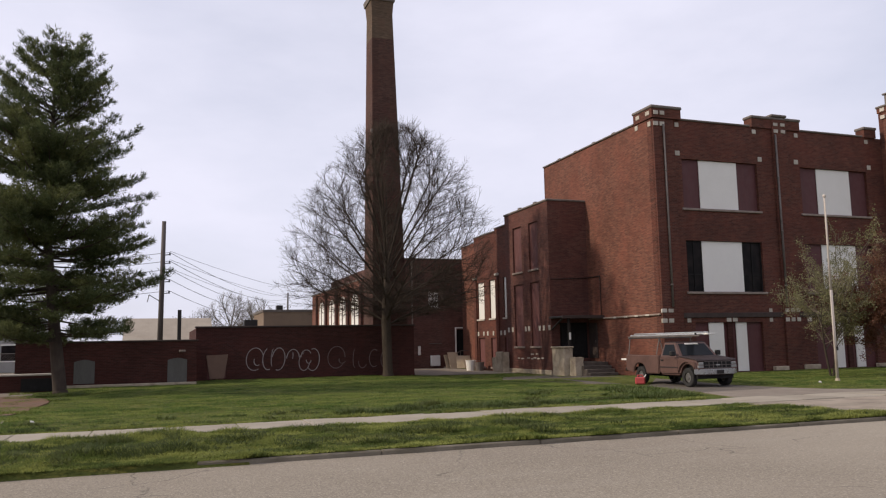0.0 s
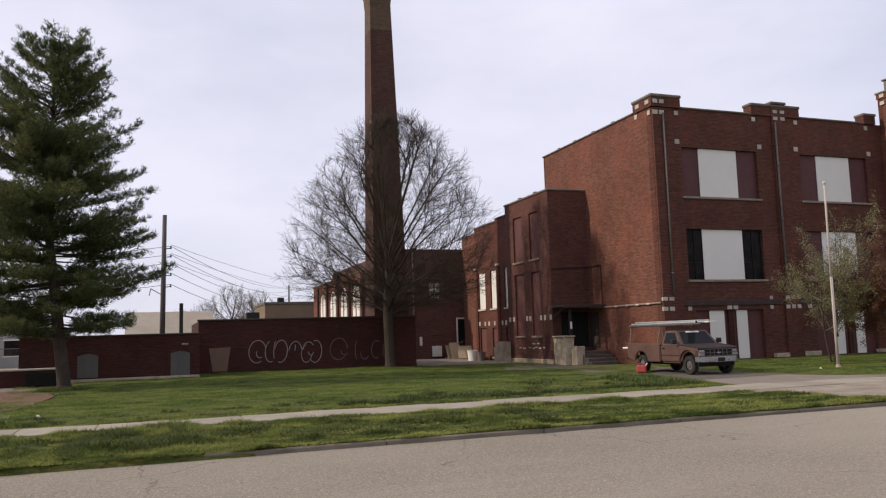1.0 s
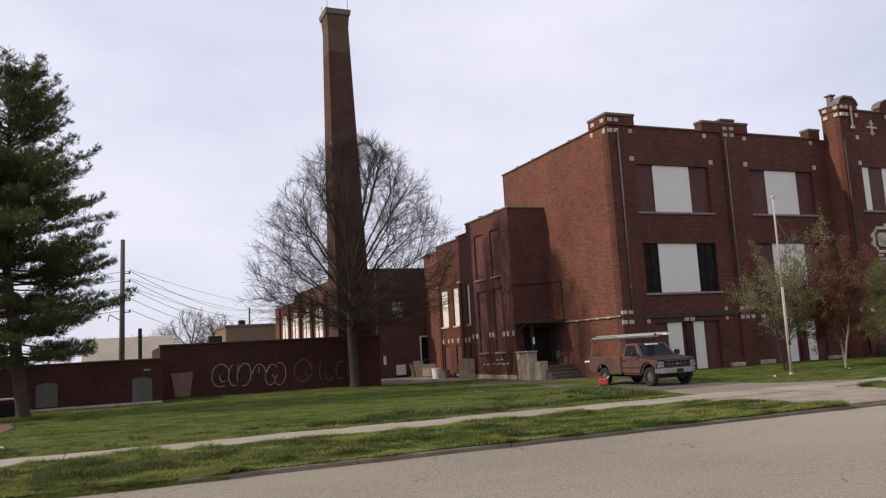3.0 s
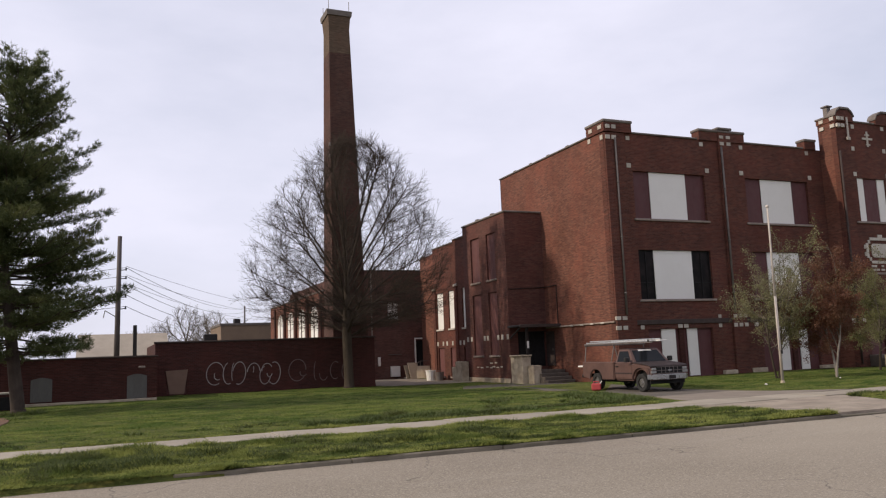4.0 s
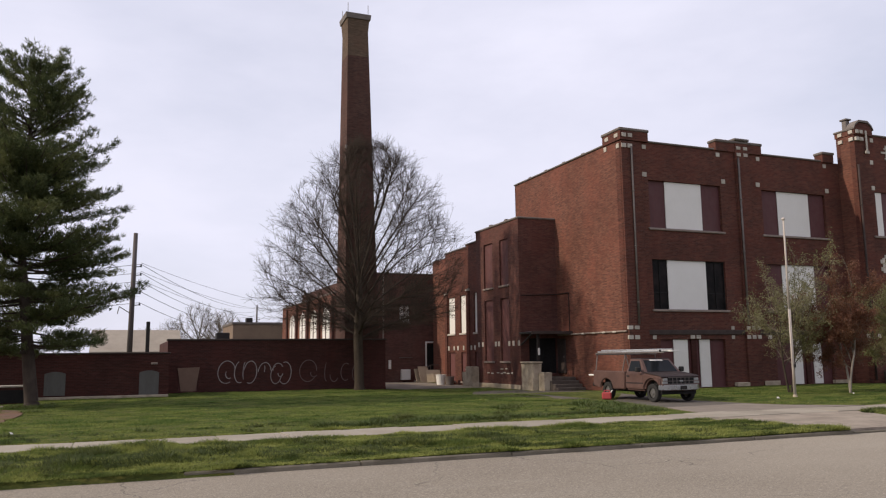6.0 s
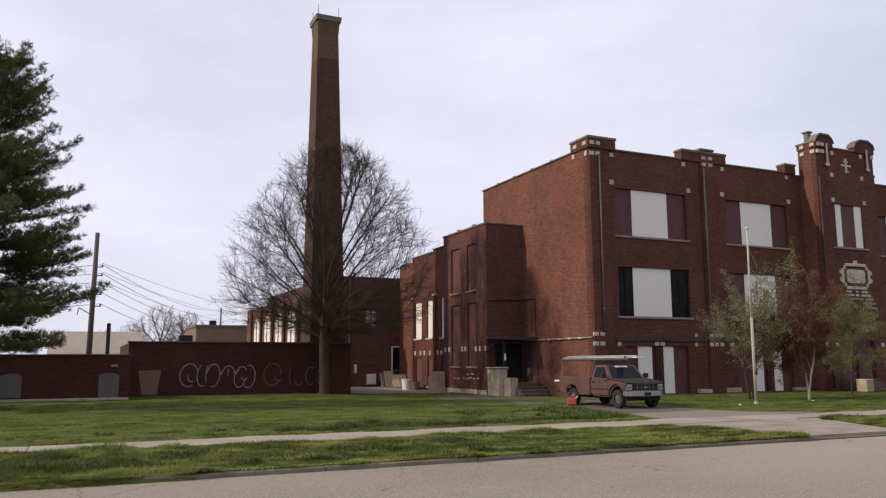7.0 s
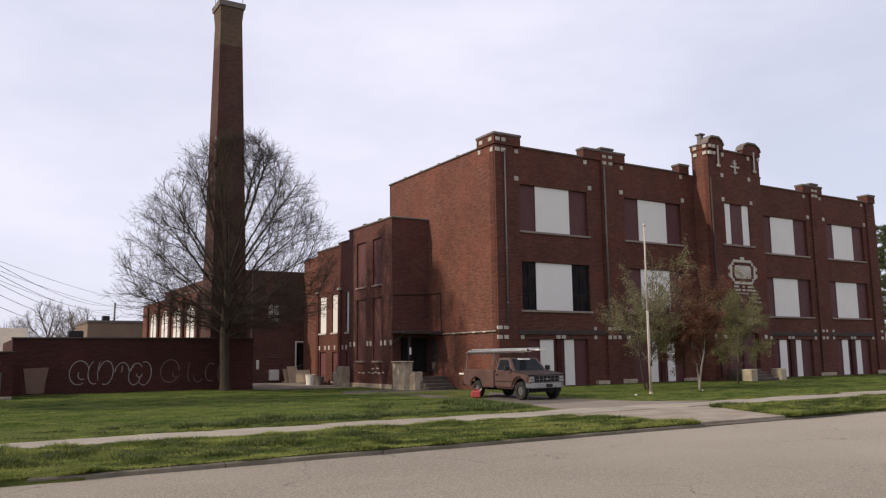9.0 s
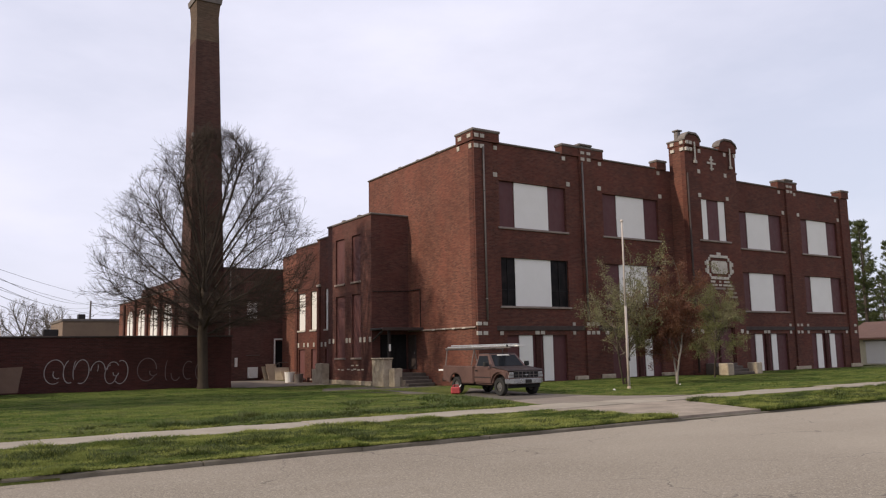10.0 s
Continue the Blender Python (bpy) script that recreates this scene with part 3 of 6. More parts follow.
d = boxes("door", [(17.1, 20.0, TY + 0.2, TY + 0.27, 0.7, 3.0)], MAROON, tower, "boarded double entrance door")
boxes("door_frame", [(17.1, 17.2, TY + 0.1, TY + 0.198, 0.7, 3.0), (19.9, 20.0, TY + 0.1, TY + 0.198, 0.7, 3.0), (18.5, 18.6, TY + 0.1, TY + 0.198, 0.7, 3.0)], BRICK_DARK, d)
boxes("flue", [(16.62, 16.95, -0.35, -0.02, 14.46, 16.1)], PIPE, school, "grey metal flue", 0.03)
boxes("flue_cap", [(16.54, 17.03, -0.43, 0.06, 16.1, 16.2)], PIPE, school, "", 0.02)

# front steps between two concrete cheek blocks
steps = thing("front_steps", "grey concrete front steps between two cheek blocks", "steps")
for i in range(4):
    boxes("step", [(16.82, 19.0, -3.3 + 0.4 * i, -3.3 + 0.4 * (i + 1) if i < 3 else TY - 0.003, 0, 0.175 * (i + 1))], STEPSTONE, steps, bevel=0.03)
for x, e in ((16.2, 16.8), (19.02, 19.6)):
    boxes("cheek_block", [(x, e, -3.45, -2.75, 0, 0.72)], CONCRETE, steps, bevel=0.04)

# ---- side annex and rear wing ----
annex = thing("side_annex", "two-storey dark red brick annex with boarded windows", "building")
AX = -2.56
bm = bmesh.new()
ah = [(8.55, 9.75, 6.2, 9.1), (10.8, 12.1, 6.2, 9.1), (8.55, 9.75, 1.5, 5.4), (10.8, 12.1, 1.5, 5.4)]
wall_mesh(bm, 7.13, 13.3, -0.3, 10.1, ah, west(AX), 0.35)
part("wall", bm, BRICK_ANNEX, annex)
bm = bmesh.new()
wall_mesh(bm, AX + 0.35, -0.002, -0.3, 10.1, [(-2.0, -0.1, 0.75, 2.85)], lambda u, v, d: (u, 7.13 + d, v), 0.35)
part("wall", bm, BRICK_ANNEX, annex)
boxes("roof", [(AX + 0.35, -0.002, 7.48, 13.3, 9.7, 9.85)], ROOFING, annex)
boxes("wall", [(AX + 0.35, -0.002, 13.0, 13.3, -0.3, 10.1)], BRICK_ANNEX, annex)
boxes("coping", [(AX - 0.07, AX + 0.42, 7.06, 13.36, 10.1, 10.22)], COPING, annex, bevel=0.03)
boxes("coping", [(AX + 0.425, -0.003, 7.06, 7.55, 10.1, 10.22)], COPING, annex, bevel=0.03)
for y in (8.8, 11.0):
    boxes("roof_vent", [(AX + 0.05, AX + 0.35, y, y + 0.3, 10.22, 10.34)], COPING, annex)
boxes("wall", [(-0.002, 0.398, 12.303, 13.3, -0.3, 10.1)], BRICK_ANNEX, annex)
for y0, y1, z0, z1 in ah:
    w = boxes("window", [(AX + 0.1, AX + 0.16, y0 + 0.002, y1 - 0.002, z0, z1)], RUSTY_BOARD, annex, "window boarded with weathered red-brown panels")
    boxes("sill", [(AX - 0.08, AX + 0.098, y0 - 0.1, y1 + 0.1, z0 - 0.12, z0 - 0.002)], SILL, w, bevel=0.015)
for y in (7.2, 7.9, 8.45, 9.9, 10.35, 12.3, 12.9):
    boxes("stone_block", [(AX - 0.03, AX - 0.003, y, y + 0.26, 2.42, 2.72)], STONE, annex, bevel=0.01)
for i, (y, z) in enumerate(((8.2, 0.75), (8.7, 0.72), (9.2, 0.76), (9.6, 0.7), (10.1, 0.74), (10.9, 0.7), (11.5, 0.72), (8.9, 1.0), (9.5, 0.98))):
    boxes("stone_chip", [(AX - 0.02, AX - 0.003, y, y + 0.28 + 0.05 * (i % 3), z, z + 0.07)], STONE, annex)
boxes("plinth", [(AX - 0.08, AX - 0.003, 7.13, 13.3, DIP, 0.1)], CONCRETE, annex, bevel=0.02)
# black sheets stand for the shade under the canopy and in the recess
d = boxes("door", [(-1.998, -0.102, 7.3, 7.36, 0.76, 2.85)], BLACK, annex, "black sheet for the shade in the side door recess")
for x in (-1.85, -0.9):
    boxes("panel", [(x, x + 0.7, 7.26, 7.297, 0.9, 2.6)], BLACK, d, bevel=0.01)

wing = thing("rear_wing", "dark red brick wing with tall white boarded windows", "building")
WX = -2.5
wh = [(13.35, 13.95, 3.42, 6.1), (15.3, 16.3, 3.44, 6.08), (17.25, 18.5, 3.44, 6.05), (13.4, 13.9, 0.1, 2.1), (15.35, 16.2, 0.1, 2.1), (17.3, 18.4, 0.1, 2.1)]
bm = bmesh.new()
wall_mesh(bm, 13.302, 19.0, -0.3, 9.35, wh, west(WX), 0.35)
part("wall", bm, BRICK, wing)
boxes("wall", [(WX + 0.352, 4.0, 18.65, 18.999, -0.3, 9.35)], BRICK, wing)
boxes("wall", [(WX + 0.003, WX + 0.35, 13.302, 15.2, 9.352, 9.52)], BRICK, wing)
boxes("roof", [(WX + 0.35, 4.0, 13.302, 18.65, 8.8, 8.95)], ROOFING, wing)
boxes("coping", [(WX - 0.06, WX + 0.4, 15.24, 19.05, 9.352, 9.45)], COPING, wing, bevel=0.03)
boxes("coping", [(WX - 0.06, WX + 0.4, 13.31, 15.2, 9.524, 9.62)], COPING, wing, bevel=0.03)
for i, (y0, y1, z0, z1) in enumerate(wh):
    w = boxes("window", [(WX + 0.1, WX + 0.16, y0 + 0.002, y1 - 0.002, z0, z1)], BOARD if i < 3 else RUSTY_BOARD, wing, "tall window boarded white" if i < 3 else "low window boarded red-brown")
    boxes("sill", [(WX - 0.07, WX + 0.098, y0 - 0.04, y1 + 0.08, z0 - 0.12, z0 - 0.002)], SILL if i > 2 else STONE, w, bevel=0.015)
for y in (14.85, 18.78):
    p = boxes("pier", [(WX - 0.09, WX - 0.002, y - 0.2, y + 0.2, -0.1, 6.3)], BRICK, wing)
    boxes("cap", [(WX - 0.14, WX - 0.002, y - 0.28, y + 0.28, 6.302, 6.45)], STONE, p, bevel=0.03)
for y in (13.7, 14.3, 15.6, 16.6, 17.3, 18.3):
    boxes("stone_block", [(WX - 0.03, WX - 0.003, y, y + 0.24, 2.25, 2.55)], STONE, wing, bevel=0.01)

# concrete entrance pedestals, steps and canopy in the angle of the annex
ent = thing("side_entrance_steps", "worn dark concrete steps beside cracked concrete pedestals", "steps")
for i in range(4):
    boxes("step", [(-1.92, -0.12, 4.0 + 0.34 * i, 4.0 + 0.34 * (i + 1) if i < 3 else 7.125, DIP - 0.05, DIP + 0.185 * (i + 1))], STEPSTONE, ent, bevel=0.03)


def old_block(name, x0, x1, y0, y1, z1, parent, label, seed):
    """A cast block with chipped corners and a spalled face."""
    rnd = random.Random(seed)
    bm = bmesh.new()
    box(bm, x0, x1, y0, y1, DIP - 0.05, z1, 0.03)
    bmesh.ops.subdivide_edges(bm, edges=list(bm.edges), cuts=4, use_grid_fill=True)
    for v in bm.verts:
        worn_off = 0.03 if v.co.z > z1 - 0.12 else 0.012
        v.co += Vector((rnd.uniform(-1, 1), rnd.uniform(-1, 1), rnd.uniform(-1.6, 0.4))) * worn_off
    return part(name, bm, CONCRETE, parent, label)


old_block("pedestal", -2.62, -2.06, 5.6, 7.02, 1.38, ent, "cracked pale concrete pedestal", 1)
old_block("pedestal", -2.3, -1.78, 4.9, 5.56, 0.86, ent, "cracked pale concrete pedestal", 2)
boxes("cap", [(-2.7, -2.0, 5.52, 7.06, 1.382, 1.47)], CONCRETE, ent, bevel=0.03)
conduit = thing("conduit", "thin dark conduit running along the brick walls", "conduit")
for a, b in (((-2.5, 7.09, 5.4), (-0.05, 7.09, 5.5)), ((-0.04, 7.09, 5.5), (-0.04, 5.7, 5.5)), ((-0.04, 5.7, 5.5), (-0.04, 5.7, 3.22))):
    bm = bmesh.new()
    tube(bm, a, b, 0.025, n=6)
    part("length", bm, DARK_METAL, conduit)
leaf = thing("side_door_leaf", "dark brown door leaf standing open against the wall", "door")
boxes("panel", [(-0.09, -0.03, 6.2, 7.1, 0.76, 2.8)], BELT, leaf, bevel=0.01)
boxes("handle", [(-0.13, -0.092, 6.3, 6.36, 1.65, 1.8)], PIPE, leaf)

can = thing("entrance_canopy", "flat dark wooden canopy over the side door", "canopy")
boxes("deck", [(-2.68, -0.05, 5.5, 7.12, 3.08, 3.2)], DARK_METAL, can, bevel=0.02)
boxes("fascia", [(-2.74, -0.01, 5.42, 5.495, 3.04, 3.22)], BELT, can, bevel=0.01)
boxes("post", [(-2.16, -2.02, 5.8, 5.95, 1.47, 3.078)], DARK_METAL, can)
boxes("notice", [(-2.15, -2.03, 5.78, 5.797, 1.85, 2.25)], BOARD, can, "small white paper notice on the post")
bm = bmesh.new()
tube(bm, (-2.55, 7.1, 2.45), (-2.55, 5.7, 3.08), 0.05)
part("brace", bm, DARK_METAL, can)
blk = old_block("concrete_block", -3.15, -2.66, 12.9, 14.0, 1.15, None, "", 3)
tagged(blk, "pale stained concrete block beside the annex wall", "concrete block")
blk = old_block("concrete_block", -3.1, -2.66, 14.05, 14.7, 0.8, None, "", 4)
tagged(blk, "low stained concrete block behind the annex", "concrete block")

# ---- rear building with its yard door ----
rear = thing("rear_building", "dark brick rear building with a small window", "building")
bm = bmesh.new()
rh = [(-4.08, -3.2, 4.62, 5.92), (-1.75, -0.75, 0.35, 2.85)]
wall_mesh(bm, -7.1, 3.9, -0.3, 8.45, rh, lambda u, v, d: (u, 25 + d, v), 0.35)
part("wall", bm, BRICK_HAZED, rear)
for sp in ((-7.1, -6.75, 25.352, 48, -0.3, 8.45), (3.55, 3.9, 25.352, 48, -0.3, 8.45), (-6.75, 3.55, 47.6, 48, -0.3, 8.45)):
    boxes("wall", [sp], BRICK_HAZED, rear)
boxes("roof", [(-6.75, 3.55, 25.35, 47.6, 7.9, 8.05)], ROOFING, rear)
boxes("coping", [(-7.16, 3.9, 24.92, 25.4, 8.452, 8.56)], COPING, rear, bevel=0.03)
w = boxes("window", [(-4.078, -3.202, 25.12, 25.16, 4.62, 5.92)], BOARD, rear, "small window with pale panes")
boxes("glazing_bar", [(-3.67, -3.61, 25.08, 25.118, 4.62, 5.92)] + [(-4.078, -3.202, 25.083, 25.115, z, z + 0.05) for z in (4.64, 5.05, 5.47, 5.85)], PIPE, w)
boxes("sill", [(-4.2, -3.1, 24.92, 25.1, 4.5, 4.618)], SILL, w)
# the dark inside is a black sheet set in the hole
d = boxes("door", [(-1.748, -0.752, 25.14, 25.2, 0.35, 2.85)], BLACK, rear, "black sheet for the darkness inside an open doorway")
boxes("door_frame", [(-1.86, -1.752, 24.95, 25.1, 0.35, 2.95), (-0.748, -0.6, 24.95, 25.1, 0.35, 2.95), (-1.86, -0.6, 24.95, 25.1, 2.952, 3.05)], BOARD, d)
bm = bmesh.new()
tube(bm, (-5.45, 24.9, 0), (-5.45, 24.9, 8.3), 0.06)
part("rain_pipe", bm, SILL, rear, "pale metal rainwater pipe", True)
boxes("wall_cabinet", [(-3.98, -3.24, 24.7, 24.997, 0.03, 0.85)], BOARD, rear, "white metal cabinet on the wall", 0.02)
boxes("meter", [(-5.0, -4.8, 24.85, 24.997, 0.9, 1.6)], BOARD, rear, "white meter box", 0.02)
boxes("pipe_rail", [(-4.1, -3.0, 24.93, 24.997, 1.75, 1.8)], PIPE, rear)
# sunlit brick tone in the colour of every side
upper = boxes("roof_house", [(-1.2, 3.9, 21.5, 24.9, -0.3, 9.5)], BRICK_SUNLIT)
tagged(upper, "taller brick stair house in a painted sunlit orange-brown", "building")

# arched-window hall behind the chimney
hall = thing("arched_hall", "brick hall with white arched windows behind the chimney", "building")
HX = -9.5


def arch(y0, y1, z0, z1, n=10):
    r = (y1 - y0) / 2
    return [(y0, z0), (y1, z0)] + [(y0 + r + r * math.cos(math.pi * i / n), z1 - r + r * math.sin(math.pi * i / n)) for i in range(n + 1)]


# sunlight is in the west wall's brick colour; end walls use darker maroon
boxes("wall", [(HX, HX + 0.4, 24.6, 46, -0.3, 6.8)], BRICK_SUNLIT, hall)
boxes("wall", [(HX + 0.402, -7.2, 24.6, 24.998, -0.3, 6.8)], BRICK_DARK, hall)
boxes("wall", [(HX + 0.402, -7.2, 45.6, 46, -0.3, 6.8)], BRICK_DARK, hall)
boxes("coping", [(HX - 0.08, HX + 0.48, 24.5, 46.1, 6.802, 6.92)], COPING, hall, bevel=0.03)
boxes("roof", [(HX + 0.4, -7.2, 25, 45.6, 6.2, 6.4)], ROOFING, hall)
for y in (25.9, 30.4, 34.9, 39.6):
    bm = bmesh.new()
    prism(bm, arch(y, y + 2.3, 2.2, 5.9), "x", HX - 0.06, HX - 0.002)
    w = part("window", bm, BOARD, hall, "white boarded arched window")
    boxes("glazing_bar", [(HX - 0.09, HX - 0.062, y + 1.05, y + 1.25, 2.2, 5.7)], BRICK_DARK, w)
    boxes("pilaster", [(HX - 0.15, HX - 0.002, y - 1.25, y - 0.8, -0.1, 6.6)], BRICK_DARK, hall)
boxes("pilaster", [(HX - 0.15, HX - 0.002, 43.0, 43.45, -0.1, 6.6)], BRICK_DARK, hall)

# ---- boiler house wall, low building and chimney ----
boiler = thing("boiler_house", "long low dark brick building with faded white graffiti", "building")
bm = bmesh.new()
wall_mesh(bm, -22.2, -9.75, -0.3, 2.85, [(-21.6, -20.58, 0.1, 1.36)], lambda u, v, d: (u, 11 + d, v), 0.3)
part("wall", bm, BRICK_DARK, boiler)
for sp in ((-22.2, -21.9, 11.302, 22, -0.3, 2.85), (-10.05, -9.75, 11.302, 22, -0.3, 2.85), (-21.9, -10.05, 21.7, 22, -0.3, 2.85)):
    boxes("wall", [sp], BRICK_DARK, boiler)
boxes("roof", [(-21.9, -10.05, 11.3, 21.7, 2.4, 2.5)], ROOFING, boiler)
boxes("coping", [(-22.26, -9.69, 10.94, 11.36, 2.852, 2.95)], BELT, boiler, bevel=0.02)
boxes("plinth", [(-22.2, -9.75, 10.93, 10.998, DIP, 0.1)], BRICK_DARK, boiler)
w = boxes("window", [(-21.598, -20.582, 11.08, 11.14, 0.1, 1.36)], RUSTY_BOARD, boiler)
bm = bmesh.new()
prism(bm, [(-21.45, 0.05), (-20.7, 0.05), (-20.5, 1.4), (-21.66, 1.36)], "y", 10.93, 10.995)
part("board", bm, worn("tan_board", (0.2, 0.125, 0.09), (0.12, 0.075, 0.055), 0.8), w, "tan plywood board leaning in the opening")
boxes("roof_box", [(-19.5, -18.75, 12.5, 13.2, 2.5, 3.35)], DARK_METAL, boiler, bevel=0.04)

low = thing("low_outbuilding", "low dark brick outbuilding with boarded grey windows", "building")
bm = bmesh.new()
lh = [(-27.82, -26.92, 0.2, 1.22), (-23.66, -22.76, 0.12, 1.22)]
wall_mesh(bm, -30.3, -22.3, -0.3, 2.12, lh, lambda u, v, d: (u, 7 + d, v), 0.3)
part("wall", bm, BRICK_DARK, low)
for x in (-30.3, -22.6):
    boxes("wall", [(x, x + 0.3, 7.302, 15, -0.3, 2.12)], BRICK_DARK, low)
boxes("roof", [(-30.0, -22.6, 7.3, 15, 1.85, 1.95)], ROOFING, low)
boxes("coping", [(-30.36, -22.24, 6.94, 7.36, 2.122, 2.2)], BELT, low, bevel=0.02)
boxes("plinth", [(-30.3, -22.3, 6.9, 6.998, 0, 0.14)], CONCRETE, low, bevel=0.02)
GREYB = worn("grey_board", (0.125, 0.118, 0.108), (0.07, 0.062, 0.057), 0.8, 0, 1.0, 0.6, 12, 0.1, stretch=(2, 2, 0.4))
for x0, x1, z0, z1 in lh:
    bm = bmesh.new()
    n = 6
    top = [(x1 - (x1 - x0) * i / n, z1 + 0.1 * math.sin(math.pi * i / n)) for i in range(n + 1)]
    prism(bm, [(x0, z0), (x1, z0)] + top, "y", 6.95, 6.996)
    part("window", bm, GREYB, low, "window boarded with grey panels")
bm = bmesh.new()
tube(bm, (-23.0, 6.995, 1.62), (-23.0, 6.75, 1.66), 0.03)
box(bm, -23.15, -22.85, 6.6, 6.78, 1.6, 1.7, 0.02)
part("wall_lamp", bm, SILL, low, "small pale wall lamp")

stack = thing("smokestack", "tall square tapering brick smokestack with paler top", "chimney")


def ring_box(z0, z1, a, b, name, material, grow=0.0):
    """A four-sided tapering course of the stack: a and b are its x and y spans at the two heights."""
    bm = bmesh.new()
    lo = [(a[0], a[2]), (a[1], a[2]), (a[1], a[3]), (a[0], a[3])]
    hi = [(b[0], b[2]), (b[1], b[2]), (b[1], b[3]), (b[0], b[3])]
    v = [bm.verts.new((x, y, z0)) for x, y in lo] + [bm.verts.new((x, y, z1)) for x, y in hi]
    for i in range(4):
        bm.faces.new((v[i], v[(i + 1) % 4], v[4 + (i + 1) % 4], v[4 + i]))
    bm.faces.new(v[3::-1])
    bm.faces.new(v[4:])
    return part(name, bm, material, stack)


def stack_span(z):
    k = z / 23.6
    return (-11.5 + 0.15 * k, -9.1 - 0.85 * k, 14.0 + 0.1 * k, 16.5 - 0.95 * k)


ring_box(-0.3, 21.9, stack_span(-0.3), stack_span(21.9), "shaft", BRICK_STACK)
s0, s1 = stack_span(21.9), stack_span(23.6)
ring_box(21.902, 23.6, s0, s1, "upper_shaft", BRICK_TOP)
g = 0.07
ring_box(23.602, 24.5, s1, (s1[0] - g, s1[1] + g, s1[2] - g, s1[3] + g), "neck", BRICK_TOP)
ring_box(24.502, 24.85, (s1[0] - 0.14, s1[1] + 0.14, s1[2] - 0.14, s1[3] + 0.14), (s1[0] - 0.18, s1[1] + 0.18, s1[2] - 0.18, s1[3] + 0.18), "cap", COPING)
for k in range(4):
    bm = bmesh.new()
    x, y = (s1[0], s1[1])[k % 2], (s1[2], s1[3])[k // 2]
    tube(bm, (x, y, 24.85), (x, y, 25.6), 0.02, n=5)
    part("lightning_rod", bm, PIPE, stack)
for z in (14.6, 15.4):
    boxes("floodlight", [(-11.55, -11.41, 13.85, 14.02, z, z + 0.25)], PIPE, stack, bevel=0.03)

# ---- pavements, kerbs and drives ----
rng = np.random.default_rng(7)
pave = tagged(new("pavement"), "pale concrete pavement of worn slabs beside the lawn", "pavement", kind="structure")
edge = tagged(new("kerb"), "worn pale concrete kerb along the street", "kerb", kind="structure")


def slab_mesh(name, sx, sy, sz, bevel):
    bm = bmesh.new()
    box(bm, -sx / 2, sx / 2, -sy / 2, sy / 2, -sz, 0, bevel)
    me = bpy.data.meshes.new(name)
    bm.to_mesh(me)
    bm.free()
    return me


def lay(mesh, name, parent, material, x, y, z, tilt=0.0):
    if not mesh.materials:
        mesh.materials.append(material)
    ob = new(name, mesh)
    ob.parent = parent
    ob.matrix_basis = pose(x, y, z, random.uniform(-tilt, tilt), random.uniform(-tilt, tilt), random.uniform(-tilt, tilt) * 0.5)


SLAB = slab_mesh("slab", 1.505, 1.58, 0.12, 0.012)
KSTONE = slab_mesh("kerb_stone", 2.992, 0.13, 0.3, 0.018)

slab("drive", [(-7.9, -14.82), (-1.2, -14.82), (-3.2, -13.2), (-3.7, -9.6), (-2.9, -4.0), (-2.3, -1.0), (-1.9, 1.5), (-1.4, 4.2), (-2.4, 4.7), (-4.2, 4.9), (-5.0, 3.8), (-5.4, 3.1), (-5.9, 1.0), (-6.2, -1.0), (-6.5, -5.0), (-6.7, -9.0), (-7.3, -13.0)], 0.012, 0.1, DIRT, "dark gravel and dirt drive", "drive")
slab("drive_apron", [(-7.95, -14.84), (-7.3, -12.3), (-3.6, -12.0), (-3.0, -13.3), (-1.0, -14.84)], 0.02, 0.1, YARD, "pale concrete drive apron", "drive")
bm = bmesh.new()
prism(bm, [(-9.3, -16.44), (-8.9, -18.6), (-8.4, KERB_Y - 0.004), (-5.0, KERB_Y - 0.004), (-4.3, -18.6), (-3.3, -16.44)], "z", -0.3, 0.008)
tagged(part("drive_crossing", bm, CROSSING), "cracked concrete driveway crossing between two grass strips", "drive", kind="structure")
bm = bmesh.new()
cut = [(-43.5 + 1.1 * i, random.uniform(-0.05, 0.05)) for i in range(20)]
up = [bm.verts.new((x, KERB_Y + 0.1, 0.004)) for x, w in cut]
midv = [bm.verts.new((x, KERB_Y - 0.08 + w, -0.03)) for x, w in cut]
dn = [bm.verts.new((x, KERB_Y - 0.26 + w, ROAD_Z - 0.01)) for x, w in cut]
for i in range(19):
    bm.faces.new((midv[i], midv[i + 1], up[i + 1], up[i]))
    bm.faces.new((dn[i], dn[i + 1], midv[i + 1], midv[i]))
tagged(part("verge_edge", bm, LAWN), "turf running down over the buried kerb", "ground", kind="structure")
slab("side_lot", [(-90, -14.8), (-27.3, -14.8), (-28.2, -6), (-28.9, 2.6), (-30.6, 6.8), (-30.6, 40), (-90, 40)], 0.014, 0.1, YARD, "cracked grey asphalt lot beside the lawn", "lot")
ring = random.Random(5)
soil = []
for i in range(26):
    a = 6.28319 * i / 26
    soil.append((-29.4 + 1.35 * math.cos(a) * ring.uniform(0.75, 1.2) - 0.12 * (-4 + 5.6 * math.sin(a)), -4.2 + 5.6 * math.sin(a) * ring.uniform(0.88, 1.06)))
slab("bare_soil", soil, 0.03, 0.1, RED_DIRT, "reddish brown bare soil at the edge of the lot", "soil")
slab("bare_ground", [(-6.45, -6.2), (-6.2, -1.0), (-5.4, 3.1), (-5.0, 3.8), (-4.2, 4.9), (-3.4, 4.9), (-2.7, 6.9), (-6.0, 6.4), (-7.6, 3.0), (-7.9, -1.5), (-7.3, -5.6)], 0.018, 0.1, DIRT, "trodden brown earth beside the drive", "soil")
